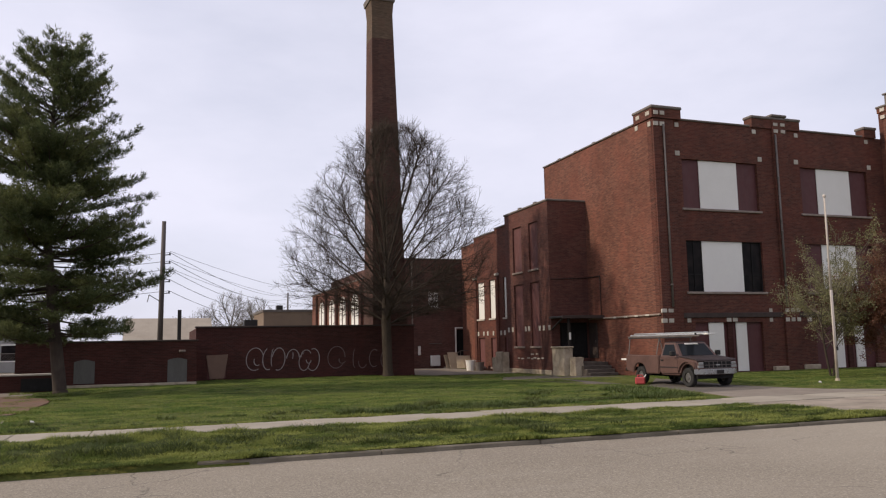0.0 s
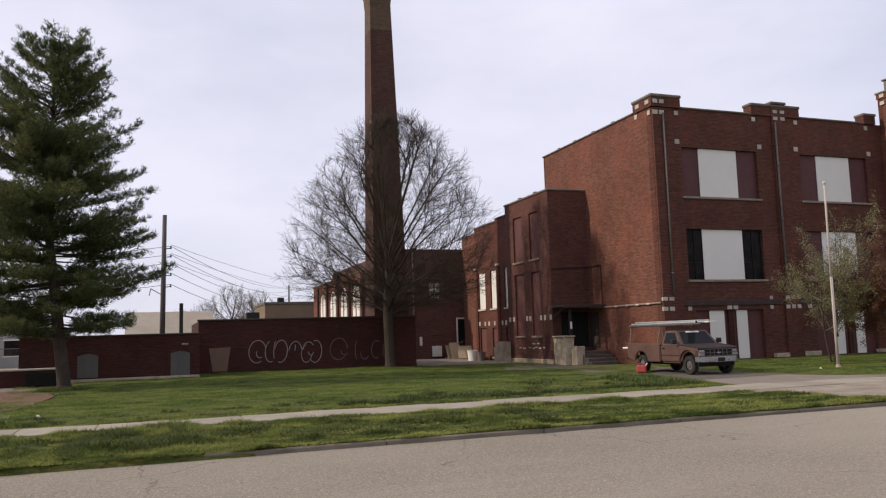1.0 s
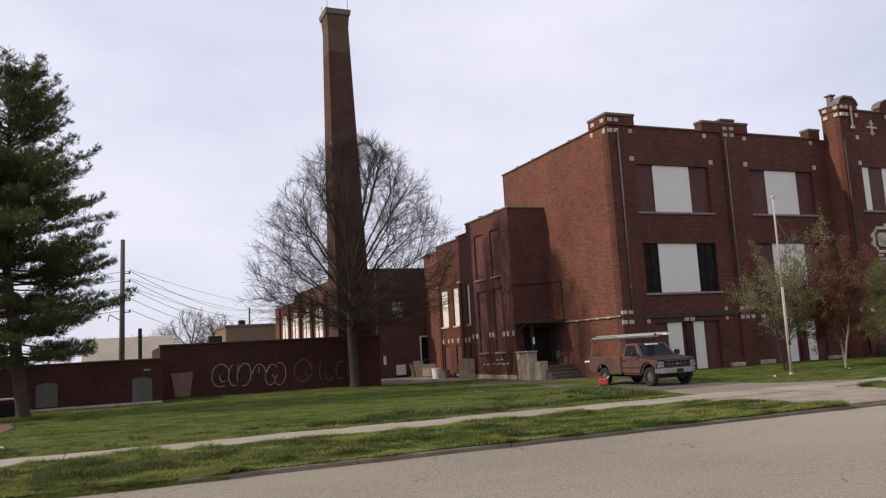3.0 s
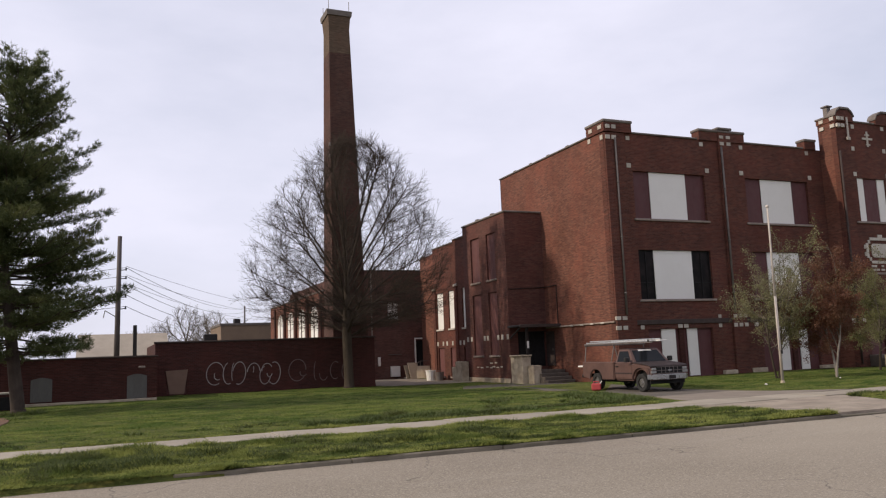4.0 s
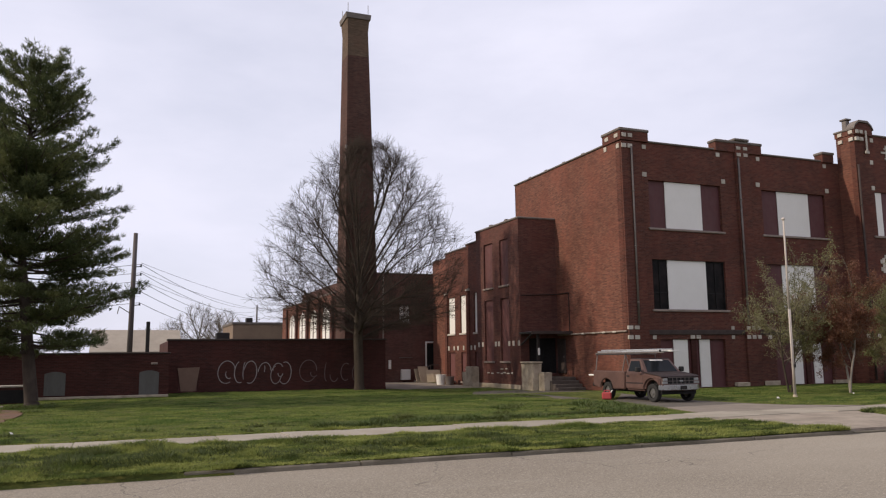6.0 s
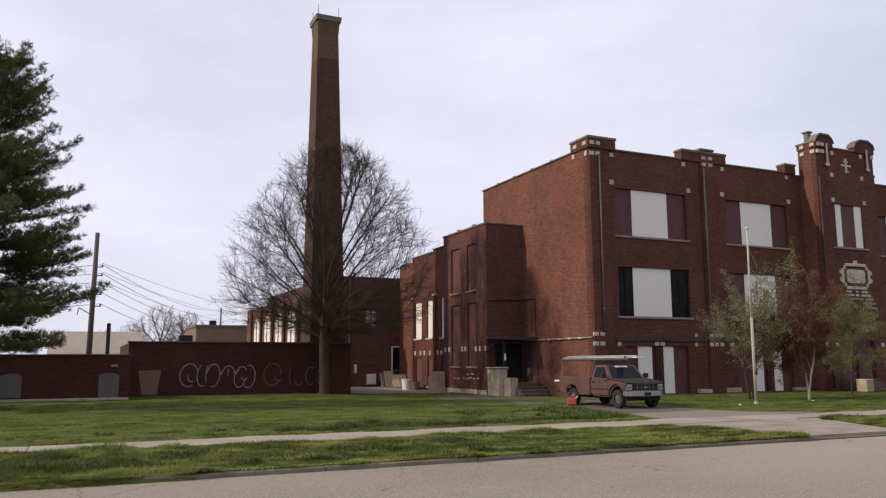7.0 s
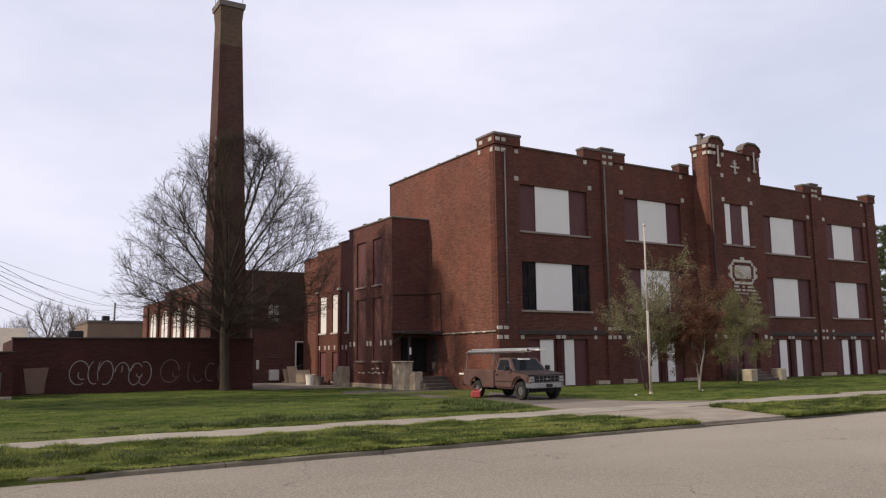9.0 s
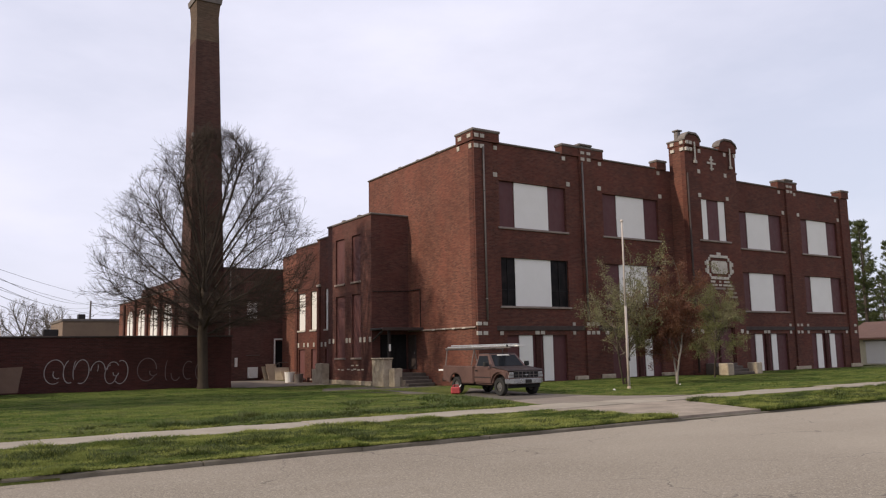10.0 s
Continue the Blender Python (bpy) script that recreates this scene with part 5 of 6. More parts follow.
def small_tree(x, y, height, spread, seed, leaves, n_leaves, bark, label, stems=2, low=0.3):
    rnd, nr = random.Random(seed), np.random.default_rng(seed)
    tree = thing("small_tree", label, "tree")
    tree.location = (x, y, 0)
    trunk, twigs = Wood(), Wood()
    tips = []
    for s in range(stems):
        az = s * 6.283 / stems + rnd.random()
        st = bend(rnd, Vector((0.06 * math.cos(az), 0.06 * math.sin(az), -0.05)), Vector((0.2 * math.cos(az), 0.2 * math.sin(az), 1)), height * 0.55, 6, 0.06, 0.08)
        trunk.limb(st, 0.055, 0.025, 7)
        for b in range(13):
            t = low + (1 - low) * (b + rnd.random()) / 13
            j = min(int(t * 6), 5)
            p = st[j].lerp(st[j + 1], t * 6 - j)
            a2 = rnd.uniform(0, 6.283)
            tilt = radians(rnd.uniform(20, 70))
            d = Vector((math.sin(tilt) * math.cos(a2), math.sin(tilt) * math.sin(a2), math.cos(tilt)))
            bl = min(spread * rnd.uniform(0.7, 1.15) / max(0.35, math.sin(tilt)), (height - p.z) / max(0.3, math.cos(tilt)) * 0.98)
            bp = bend(rnd, p, d, bl, 5, 0.02, 0.12)
            twigs.limb(bp, 0.024, 0.008, 4)
            for c in range(9):
                t2 = 0.2 + 0.8 * rnd.random()
                j2 = min(int(t2 * 5), 4)
                q = bp[j2].lerp(bp[j2 + 1], t2 * 5 - j2)
                tp = bend(rnd, q, side_way(rnd, (bp[j2 + 1] - bp[j2]).normalized(), radians(rnd.uniform(30, 65))), rnd.uniform(0.35, 0.95), 3, 0.0, 0.15)
                twigs.limb(tp, 0.008, 0.004, 3)
                tips += tp[1:]
    trunk.make("trunk", bark, tree)
    tagged(twigs.make("crown", BUDDED, tree), kind="stuff")
    tp = np.array([tuple(t) for t in tips])
    p = tp[nr.integers(0, len(tp), n_leaves)] + nr.normal(0, 0.09, (n_leaves, 3))
    d = nr.normal(0, 1, (n_leaves, 3))
    d /= np.linalg.norm(d, axis=1, keepdims=True)
    s = np.cross(d, nr.normal(0, 1, (n_leaves, 3)))
    s /= np.linalg.norm(s, axis=1, keepdims=True)
    ln, wd = nr.uniform(0.04, 0.095, n_leaves)[:, None], nr.uniform(0.013, 0.03, n_leaves)[:, None]
    v = np.stack([p, p + d * ln * 0.5 + s * wd, p + d * ln, p + d * ln * 0.5 - s * wd], 1).reshape(-1, 3)
    tagged(fast_soup("foliage", v, 4, leaves, tree, "sparse young leaves"), kind="stuff")
    return tree


small_tree(4.15, -6.6, 7.1, 1.75, 21, LEAF_PALE, 17000, BARK, "small tree with sparse yellow-green spring leaves", 3)
small_tree(5.95, -8.3, 6.4, 1.35, 22, LEAF_RED, 42000, PALE_BARK, "small ornamental tree with reddish brown buds", 2)
small_tree(12.7, -5.2, 6.4, 1.45, 23, LEAF_YELLOW, 20000, BARK, "small tree with sparse yellow-green leaves by the entrance", 2)

# distant bare trees
bg_tree = bare_tree(-10.2, 92, 9.4, 5.6, 31, "distant bare tree behind the roofs", limbs=9, mids=40, fines=220, twigs=700, trunk_r=0.25, fork=2.0, fat=1.9, twig=BUDDED, group="distant bare trees")
for x, y, s, r in ((-17.6, 96, 0.85, 80), (-13.2, 100, 1.15, 200), (-8.0, 118, 1.0, 300), (-21.0, 118, 0.8, 30)):
    copy_thing(bg_tree, pose(x, y, 0, 0, 0, r) @ Matrix.Diagonal((s, s, s, 1)))

# ---- pickup truck ----
PAINT = worn("faded_brown_paint", (0.125, 0.068, 0.055), (0.055, 0.03, 0.026), 0.5, 0.1, 1.2, 0.7, 20, 0.06, spec=0.4)
PRIMER = worn("dark_maroon_paint", (0.026, 0.016, 0.016), (0.05, 0.032, 0.028), 0.6, 0.05, 1.5, 0.7, 20, 0.06, spec=0.4)
CHROME = worn("dull_chrome", (0.4, 0.4, 0.4), (0.18, 0.16, 0.15), 0.35, 0.9, 3, 0.6, 20, 0.05)
ALU = worn("aluminium", (0.62, 0.63, 0.64), (0.4, 0.4, 0.4), 0.4, 0.7, 3, 0.5, 20, 0.05)
RUBBER = worn("black_rubber", (0.022, 0.021, 0.02), (0.05, 0.045, 0.04), 0.85, 0, 4, 0.5, 30, 0.2)
RIM = worn("dirty_steel_rim", (0.2, 0.19, 0.18), (0.08, 0.07, 0.06), 0.5, 0.6, 5, 0.6, 30, 0.1)
LENS = worn("headlight_lens", (0.3, 0.3, 0.29), (0.3, 0.3, 0.28), 0.15, 0.2, 5, 0.3, 30, 0.02)
REDP = worn("red_plastic", (0.42, 0.06, 0.06), (0.3, 0.05, 0.05), 0.45, 0, 4, 0.4, 20, 0.03, spec=0.4)


def glassy():
    k = Nodes("car_glass", 0.12, 0, 0.1)
    k.colour((0.015, 0.017, 0.02))
    return k.m


CARGLASS = glassy()
truck = thing("pickup_truck", "old faded brown pickup truck with ladder rack, parked on drive", "truck")


def arch_cut(c, r, n=9):
    return [(c + r * math.cos(math.pi * i / n), 0.44 + r * math.sin(math.pi * i / n) * 0.98) for i in range(n + 1)]


def bevel_all(bm, w):
    bmesh.ops.bevel(bm, geom=[e for e in bm.edges if len(e.link_faces) == 2 and e.calc_face_angle(0) > 0.5], offset=w, segments=3, affect="EDGES")


HW, AXLE = 0.965, 1.95
# nose and lower cab, with the front wheel arch
bm = bmesh.new()
out = [(0.17, 0.5)] + [(0.3, 0.44), (1.42, 0.44)] + arch_cut(AXLE, 0.47)[::-1] + [(2.46, 0.46), (2.54, 0.52), (2.6, 0.7), (2.58, 0.98), (2.48, 1.05), (1.5, 1.17), (0.17, 1.17)]
prism(bm, out, "y", -HW, HW)
bevel_all(bm, 0.075)
body = part("body", bm, PAINT, truck)
boxes("wheel_well", [(1.5, 2.4, -HW + 0.25, HW - 0.25, 0.4, 0.98)], BLACK, truck)
boxes("wheel_well", [(-1.7, -0.75, -HW + 0.25, HW - 0.25, 0.4, 0.95)], BLACK, truck)
bm = bmesh.new()
prism(bm, [(1.46, 1.165), (2.46, 1.05), (2.57, 0.99), (2.59, 1.03), (2.48, 1.08), (1.46, 1.205)], "y", -HW + 0.03, HW - 0.03)
bevel_all(bm, 0.012)
part("hood", bm, PRIMER, truck, "dark maroon hood")
# load bed
bm = bmesh.new()
out = [(-2.28, 0.55), (-1.85, 0.5)] + arch_cut(-1.24, 0.46)[::-1] + [(-0.65, 0.46), (0.13, 0.46), (0.13, 1.22), (-2.28, 1.24)]
for s in (-1, 1):
    b2 = bmesh.new()
    prism(b2, out, "y", s * HW, s * (HW - 0.09))
    bevel_all(b2, 0.035)
    part("bed_side", b2, PAINT, truck)
boxes("bed_floor", [(-2.26, 0.1, -HW + 0.1, HW - 0.1, 0.96, 1.0)], DARK_METAL, truck)
boxes("bed_front", [(0.05, 0.12, -HW + 0.1, HW - 0.1, 1.0, 1.24)], PAINT, truck)
boxes("tailgate", [(-2.85, -2.3, -HW + 0.12, HW - 0.12, 0.98, 1.05)], BOARD, truck, "pale lowered tailgate", 0.015)
boxes("rear_bumper", [(-2.44, -2.29, -HW + 0.05, HW - 0.05, 0.52, 0.68)], DARK_METAL, truck, bevel=0.03)
# cab top
lo = [(0.19, -0.9), (1.52, -0.9), (1.52, 0.9), (0.19, 0.9)]
hi = [(0.3, -0.72), (1.0, -0.72), (1.0, 0.72), (0.3, 0.72)]
ZL, ZH = 1.16, 1.73
bm = bmesh.new()
v = [bm.verts.new((*p, ZL)) for p in lo] + [bm.verts.new((*p, ZH)) for p in hi]
for i in range(4):
    bm.faces.new((v[i], v[(i + 1) % 4], v[4 + (i + 1) % 4], v[4 + i]))
bm.faces.new(v[4:])
bm.faces.new(v[3::-1])
bevel_all(bm, 0.075)
part("cab", bm, PAINT, truck, smooth=False)
boxes("roof", [(0.3, 1.0, -0.7, 0.7, ZH - 0.004, ZH + 0.03)], PRIMER, truck, "dark maroon cab roof", 0.014)


def pane(i, u0, u1, w0, w1, name, material, out=0.012):
    """A pane lying on side i of the cab top."""
    a, b = Vector((*lo[i], ZL)), Vector((*lo[(i + 1) % 4], ZL))
    c, d = Vector((*hi[(i + 1) % 4], ZH)), Vector((*hi[i], ZH))
    nrm = (b - a).cross(d - a).normalized() * out

    def at(u, w):
        return a.lerp(b, u).lerp(d.lerp(c, u), w)
    q = [at(u0, w0), at(u1, w0), at(u1, w1), at(u0, w1)]
    bm = bmesh.new()
    f = [bm.verts.new(p + nrm) for p in q] + [bm.verts.new(p - nrm) for p in q]
    for s in range(4):
        bm.faces.new((f[s], f[(s + 1) % 4], f[4 + (s + 1) % 4], f[4 + s]))
    bm.faces.new(f[:4])
    bm.faces.new(f[:3:-1])
    bmesh.ops.recalc_face_normals(bm, faces=bm.faces)
    return part(name, bm, material, truck)


pane(0, 0.1, 0.84, 0.1, 0.86, "side_window", CARGLASS)
pane(2, 0.16, 0.9, 0.1, 0.86, "side_window", CARGLASS)
pane(1, 0.07, 0.93, 0.08, 0.9, "windscreen", CARGLASS)
pane(3, 0.12, 0.88, 0.15, 0.85, "rear_window", CARGLASS)
pane(1, 0.28, 0.72, 0.84, 0.94, "windscreen_strip", BOARD, 0.016)
for s in (-1, 1):
    boxes("door", [(0.25, 1.42, s * (HW + 0.006) - 0.008, s * (HW + 0.006) + 0.008, 0.56, 1.13)], PAINT, truck, bevel=0.006)
    boxes("door_handle", [(0.34, 0.5, s * (HW + 0.03) - 0.014, s * (HW + 0.03) + 0.014, 1.0, 1.05)], DARK_METAL, truck)
    boxes("mirror", [(1.22, 1.36, s * (HW + 0.14) - 0.11, s * (HW + 0.14) + 0.11, 1.2, 1.4)], RUBBER, truck, bevel=0.03)
    boxes("headlight", [(2.57, 2.62, s * 0.76 - 0.11, s * 0.76 + 0.11, 0.86, 0.96)], LENS, truck, bevel=0.015)
    boxes("turn_signal", [(2.56, 2.612, s * 0.78 - 0.13, s * 0.78 + 0.13, 0.745, 0.84)], LENS, truck, bevel=0.01)
    boxes("side_moulding", [(0.25, 1.43, s * (HW + 0.016) - 0.008, s * (HW + 0.016) + 0.008, 0.72, 0.77)], PRIMER, truck)
grille = boxes("grille", [(2.575, 2.605, -0.63, 0.63, 0.72, 1.0)], BLACK, truck)
for z in (0.725, 0.84, 0.98):
    boxes("grille_bar", [(2.606, 2.622, -0.62, 0.62, z, z + 0.02)], PIPE, grille)
for y in (-0.4, -0.2, 0.0, 0.2, 0.4):
    boxes("grille_bar", [(2.606, 2.614, y - 0.012, y + 0.012, 0.745, 0.98)], PIPE, grille)
boxes("badge", [(2.623, 2.635, -0.08, 0.08, 0.83, 0.875)], CHROME, grille)
bm = bmesh.new()
prism(bm, [(2.5, -1.0), (2.72, -0.7), (2.76, 0.0), (2.72, 0.7), (2.5, 1.0), (2.44, 1.0), (2.44, -1.0)], "z", 0.5, 0.7)
bevel_all(bm, 0.02)
part("front_bumper", bm, CHROME, truck)
boxes("plate", [(2.765, 2.775, -0.16, 0.16, 0.52, 0.66)], DARK_METAL, truck)
boxes("air_dam", [(2.4, 2.46, -0.85, 0.85, 0.32, 0.5)], BLACK, truck)


def wheel(x, y, s):
    bm = bmesh.new()
    prof = [(0.2, 0.1), (0.33, 0.115), (0.362, 0.09), (0.368, 0.0), (0.362, -0.09), (0.33, -0.115), (0.2, -0.1)]
    n = 28
    rings = [[bm.verts.new((x + r * math.cos(6.28319 * i / n), y + w, 0.368 + r * math.sin(6.28319 * i / n))) for r, w in prof] for i in range(n)]
    for i in range(n):
        for j in range(len(prof) - 1):
            bm.faces.new((rings[i][j], rings[i][j + 1], rings[(i + 1) % n][j + 1], rings[(i + 1) % n][j]))
    bmesh.ops.recalc_face_normals(bm, faces=bm.faces)
    w = part("wheel", bm, RUBBER, truck, "black rubber tyre on a dirty steel rim")
    bm = bmesh.new()
    yo = y + s * 0.06
    tube(bm, (x, y - s * 0.05, 0.368), (x, yo, 0.368), 0.205, 0.19, 20)
    tube(bm, (x, yo + s * 0.001, 0.368), (x, yo + s * 0.03, 0.368), 0.09, 0.07, 12)
    for i in range(6):
        a = 6.28319 * i / 6
        tube(bm, (x + 0.135 * math.cos(a), yo, 0.368 + 0.135 * math.sin(a)), (x + 0.135 * math.cos(a), yo + s * 0.012, 0.368 + 0.135 * math.sin(a)), 0.028, n=6)
    part("rim", bm, RIM, w)


for x in (AXLE, -1.24):
    for s in (-1, 1):
        wheel(x, s * (HW - 0.14), s)
boxes("chassis", [(-2.2, 2.3, -0.45, 0.45, 0.34, 0.5)], BLACK, truck)
# ladder rack with its load
rack_z = 1.94
for x in (-2.18, 0.0):
    for s in (-1, 1):
        bm = bmesh.new()
        tube(bm, (x + 0.06 * (1 if x < -1 else -1), s * (HW - 0.06), 1.24), (x, s * (HW - 0.2), rack_z), 0.024, n=8)
        part("rack_post", bm, PIPE, truck)
    bm = bmesh.new()
    tube(bm, (x, -HW + 0.12, rack_z), (x, HW - 0.12, rack_z), 0.026, n=8)
    part("rack_bar", bm, PIPE, truck)
for s in (-1, 1):
    bm = bmesh.new()
    tube(bm, (-2.3, s * (HW - 0.2), rack_z + 0.05), (0.62, s * (HW - 0.2), rack_z + 0.05), 0.026, n=8)
    part("rack_rail", bm, PIPE, truck)
rot = pose(-4.95, -7.8, 0.012, 0, 0, -90) @ Matrix.Diagonal((0.935, 0.935, 0.935, 1))
truck.matrix_basis = rot

ladder = thing("extension_ladder", "long aluminium extension ladder lying on the truck rack", "ladder")
for y in (-0.62, -0.22):
    boxes("rail", [(-2.35, 2.15, y - 0.02, y + 0.02, rack_z + 0.085, rack_z + 0.135)], ALU, ladder, bevel=0.008)
    boxes("rail", [(-2.1, 2.45, y * 0.93 - 0.036, y * 0.93 + 0.004, rack_z + 0.155, rack_z + 0.2)], ALU, ladder, bevel=0.008)
for i in range(16):
    bm = bmesh.new()
    x = -2.25 + i * 0.285
    tube(bm, (x, -0.6, rack_z + 0.12), (x, -0.24, rack_z + 0.12), 0.017, n=6)
    part("rung", bm, ALU, ladder)
boxes("end_cap", [(2.15, 2.2, y - 0.03, y + 0.03, rack_z + 0.08, rack_z + 0.17) for y in (-0.62,)], RUBBER, ladder)
ladder.matrix_basis = rot
plank = boxes("pale_plank", [(-1.4, 2.05, 0.05, 0.42, rack_z + 0.085, rack_z + 0.15)], BOARD, bevel=0.01)
tagged(plank, "long pale plank lying on the truck rack", "plank")
plank.matrix_basis = rot

can = thing("red_fuel_can", "red plastic fuel can standing on the dirt", "fuel can")
bm = bmesh.new()
box(bm, -0.27, 0.27, -0.16, 0.16, 0, 0.4, 0.06)
part("tank", bm, REDP, can)
bm = bmesh.new()
tube(bm, (-0.14, 0, 0.4), (-0.12, 0, 0.5), 0.03)
tube(bm, (-0.12, 0, 0.5), (0.14, 0, 0.5), 0.028)
tube(bm, (0.14, 0, 0.5), (0.17, 0, 0.4), 0.03)
part("handle", bm, REDP, can)
bm = bmesh.new()
tube(bm, (0.22, 0, 0.38), (0.33, 0, 0.52), 0.035, 0.025)
part("spout", bm, BOARD, can)
can.matrix_basis = pose(-6.1, -7.0, 0.012, 0, 0, -35) @ Matrix.Diagonal((0.72, 0.72, 0.72, 1))

# ---- flagpole ----
pole = thing("flagpole", "white painted flagpole slightly leaning on the lawn", "flagpole")
PALE = worn("chalky_white_paint", (0.62, 0.58, 0.54), (0.3, 0.2, 0.13), 0.6, 0, 0.8, 0.85, 18, 0.08, stretch=(1, 1, 0.3))
bm = bmesh.new()
tube(bm, (0, 0, -0.05), (0.02, 0, 3.6), 0.062, 0.055, 12)
tube(bm, (0.02, 0, 3.6), (0.05, 0, 7.4), 0.05, 0.035, 12)
part("mast", bm, PALE, pole, smooth=True)
bm = bmesh.new()
tube(bm, (0, 0, -0.02), (0, 0, 0.1), 0.1, 0.075, 12)
part("foot", bm, CONCRETE, pole)
bm = bmesh.new()
bmesh.ops.create_uvsphere(bm, u_segments=12, v_segments=8, radius=0.075, matrix=Matrix.Translation((0.05, 0, 7.44)))
part("finial", bm, PALE, pole)
bm = bmesh.new()
tube(bm, (-0.09, -0.03, 1.3), (-0.03, -0.03, 7.2), 0.007, n=4)
part("halyard", bm, PALE, pole)
bm = bmesh.new()
box(bm, -0.03, 0.03, -0.14, -0.07, 1.2, 1.35, 0.01)
part("cleat", bm, DARK_METAL, pole)
pole.location = (1.3, -9.6, 0)

# ---- utility pole and wires ----
WOODP = worn("weathered_pole_wood", (0.085, 0.07, 0.065), (0.14, 0.12, 0.11), 0.9, 0, 2, 0.6, 20, 0.3, stretch=(2, 2, 0.2))
WIRE = worn("black_wire", (0.03, 0.03, 0.033), (0.05, 0.05, 0.05), 0.6, 0, 5, 0.3, 20, 0.05)


def utility_pole(x, y, h, r=0.2):
    p = thing("utility_pole", "dark weathered wooden utility pole carrying wires", "utility pole", "utility poles")
    bm = bmesh.new()
    tube(bm, (0, 0, -0.1), (0.12, 0, h), r, r * 0.7, 12)
    part("post", bm, WOODP, p, smooth=True)
    for z in (h - 2.4, h - 3.0, h - 3.6, h - 4.3, h - 5.1):
        bm = bmesh.new()
        tube(bm, (0.1, 0, z), (0.55, 0, z + 0.05), 0.035, n=6)
        tube(bm, (0.55, 0, z), (0.55, 0, z + 0.2), 0.06, 0.045, 8)
        part("insulator", bm, WIRE, p)
    bm = bmesh.new()
    tube(bm, (-0.1, 0, h - 5.6), (-0.75, -0.2, h - 5.2), 0.03, n=6)
    tube(bm, (-0.75, -0.2, h - 5.2), (-0.85, -0.25, h - 5.7), 0.03, n=6)
    part("bracket", bm, PIPE, p)
    p.location = (x, y, 0)
    return p


utility_pole(-24.1, 24.0, 10.7)
utility_pole(-4.6, 96.0, 10.6, 0.17)
utility_pole(-62, 40.0, 10.7)


def wire(a, b, sag, r=0.019):
    a, b = Vector(a), Vector(b)
    w = Wood()
    pts = [a.lerp(b, i / 14) - Vector((0, 0, sag * 4 * (i / 14) * (1 - i / 14))) for i in range(15)]
    w.limb(pts, r, r, 4)
    tagged(w.make("overhead_wire", WIRE, None), "thin black overhead wire between utility poles", "wire", "overhead wires")


for i, z in enumerate((8.3, 7.7, 7.1, 6.4, 5.6)):
    wire((-23.55, 24, z + 0.2), (-4.2, 96, 10.2 - 0.55 * i), 1.1 + 0.15 * i)
    wire((-23.55, 24, z + 0.2), (-61.5, 40, z), 0.9)
for i, z in enumerate((8.6, 8.0, 7.4)):
    wire((-23.55, 24, z), (-1.0, 70 + 3 * i, 8.6 - 0.5 * i), 0.8 + 0.2 * i, 0.014)

# ---- distant buildings ----
TAN = worn("tan_brick", (0.22, 0.155, 0.11), (0.15, 0.105, 0.08), 0.9, 0, 0.6, 0.6, 8, 0.1)
TANROOF = worn("tan_shingle_roof", (0.36, 0.31, 0.25), (0.24, 0.2, 0.16), 0.9, 0, 0.6, 0.6, 8, 0.2)
PALEWALL = worn("pale_siding", (0.33, 0.32, 0.31), (0.22, 0.21, 0.2), 0.8, 0, 0.5, 0.5, 6, 0.1)
CREAM = worn("cream_siding", (0.66, 0.6, 0.42), (0.5, 0.45, 0.32), 0.8, 0, 0.6, 0.4, 6, 0.1)
BROWNROOF = worn("brown_shingle_roof", (0.3, 0.17, 0.115), (0.2, 0.11, 0.08), 0.9, 0, 0.8, 0.5, 10, 0.3)


def gable_house(name, x0, x1, y0, y1, eave, ridge, wall_m, roof_m, label, along="x", openings=()):
    h = thing(name, label, "building")
    boxes("wall", [(x0, x1, y0, y1, -0.1, eave)], wall_m, h)
    o = 0.4
    bm = bmesh.new()
    if along == "x":
        m = (y0 + y1) / 2
        prism(bm, [(y0 - o, eave - 0.08), (m, ridge), (y1 + o, eave - 0.08), (y1 + o, eave + 0.08), (m, ridge + 0.18), (y0 - o, eave + 0.08)], "x", x0 - o, x1 + o)
        b2 = bmesh.new()
        prism(b2, [(y0 + 0.01, eave), (y1 - 0.01, eave), (m, ridge - 0.05)], "x", x0 + 0.01, x1 - 0.01)
    else:
        m = (x0 + x1) / 2
        prism(bm, [(x0 - o, eave - 0.08), (m, ridge), (x1 + o, eave - 0.08), (x1 + o, eave + 0.08), (m, ridge + 0.18), (x0 - o, eave + 0.08)], "y", y0 - o, y1 + o)
        b2 = bmesh.new()
        prism(b2, [(x0 + 0.01, eave), (x1 - 0.01, eave), (m, ridge - 0.05)], "y", y0 + 0.01, y1 - 0.01)
    part("roof", bm, roof_m, h)
    part("gable", b2, wall_m, h)
    for nm, spans, mt in openings:
        boxes(nm, [spans], mt, h)
    return h


gable_house("tan_roof_house", -27.2, -19.4, 50, 58, 2.6, 4.8, TAN, TANROOF, "distant low house with a tan shingle roof", "x")
vent = boxes("roof_stack", [(-22.55, -22.2, 46, 46.35, 0, 5.5)], DARK_METAL, bevel=0.03)
tagged(vent, "dark metal vent stack behind the low building", "vent stack")
bld = thing("tan_brick_building", "distant flat-roofed tan brick building", "building")
boxes("wall", [(-13.2, -7.4, 56, 66, -0.1, 5.7)], TAN, bld)
boxes("coping", [(-13.3, -7.3, 55.9, 66.1, 5.702, 5.95)], COPING, bld)
boxes("roof_unit", [(-11.6, -10.9, 57, 58, 5.95, 6.5)], DARK_METAL, bld, bevel=0.04)
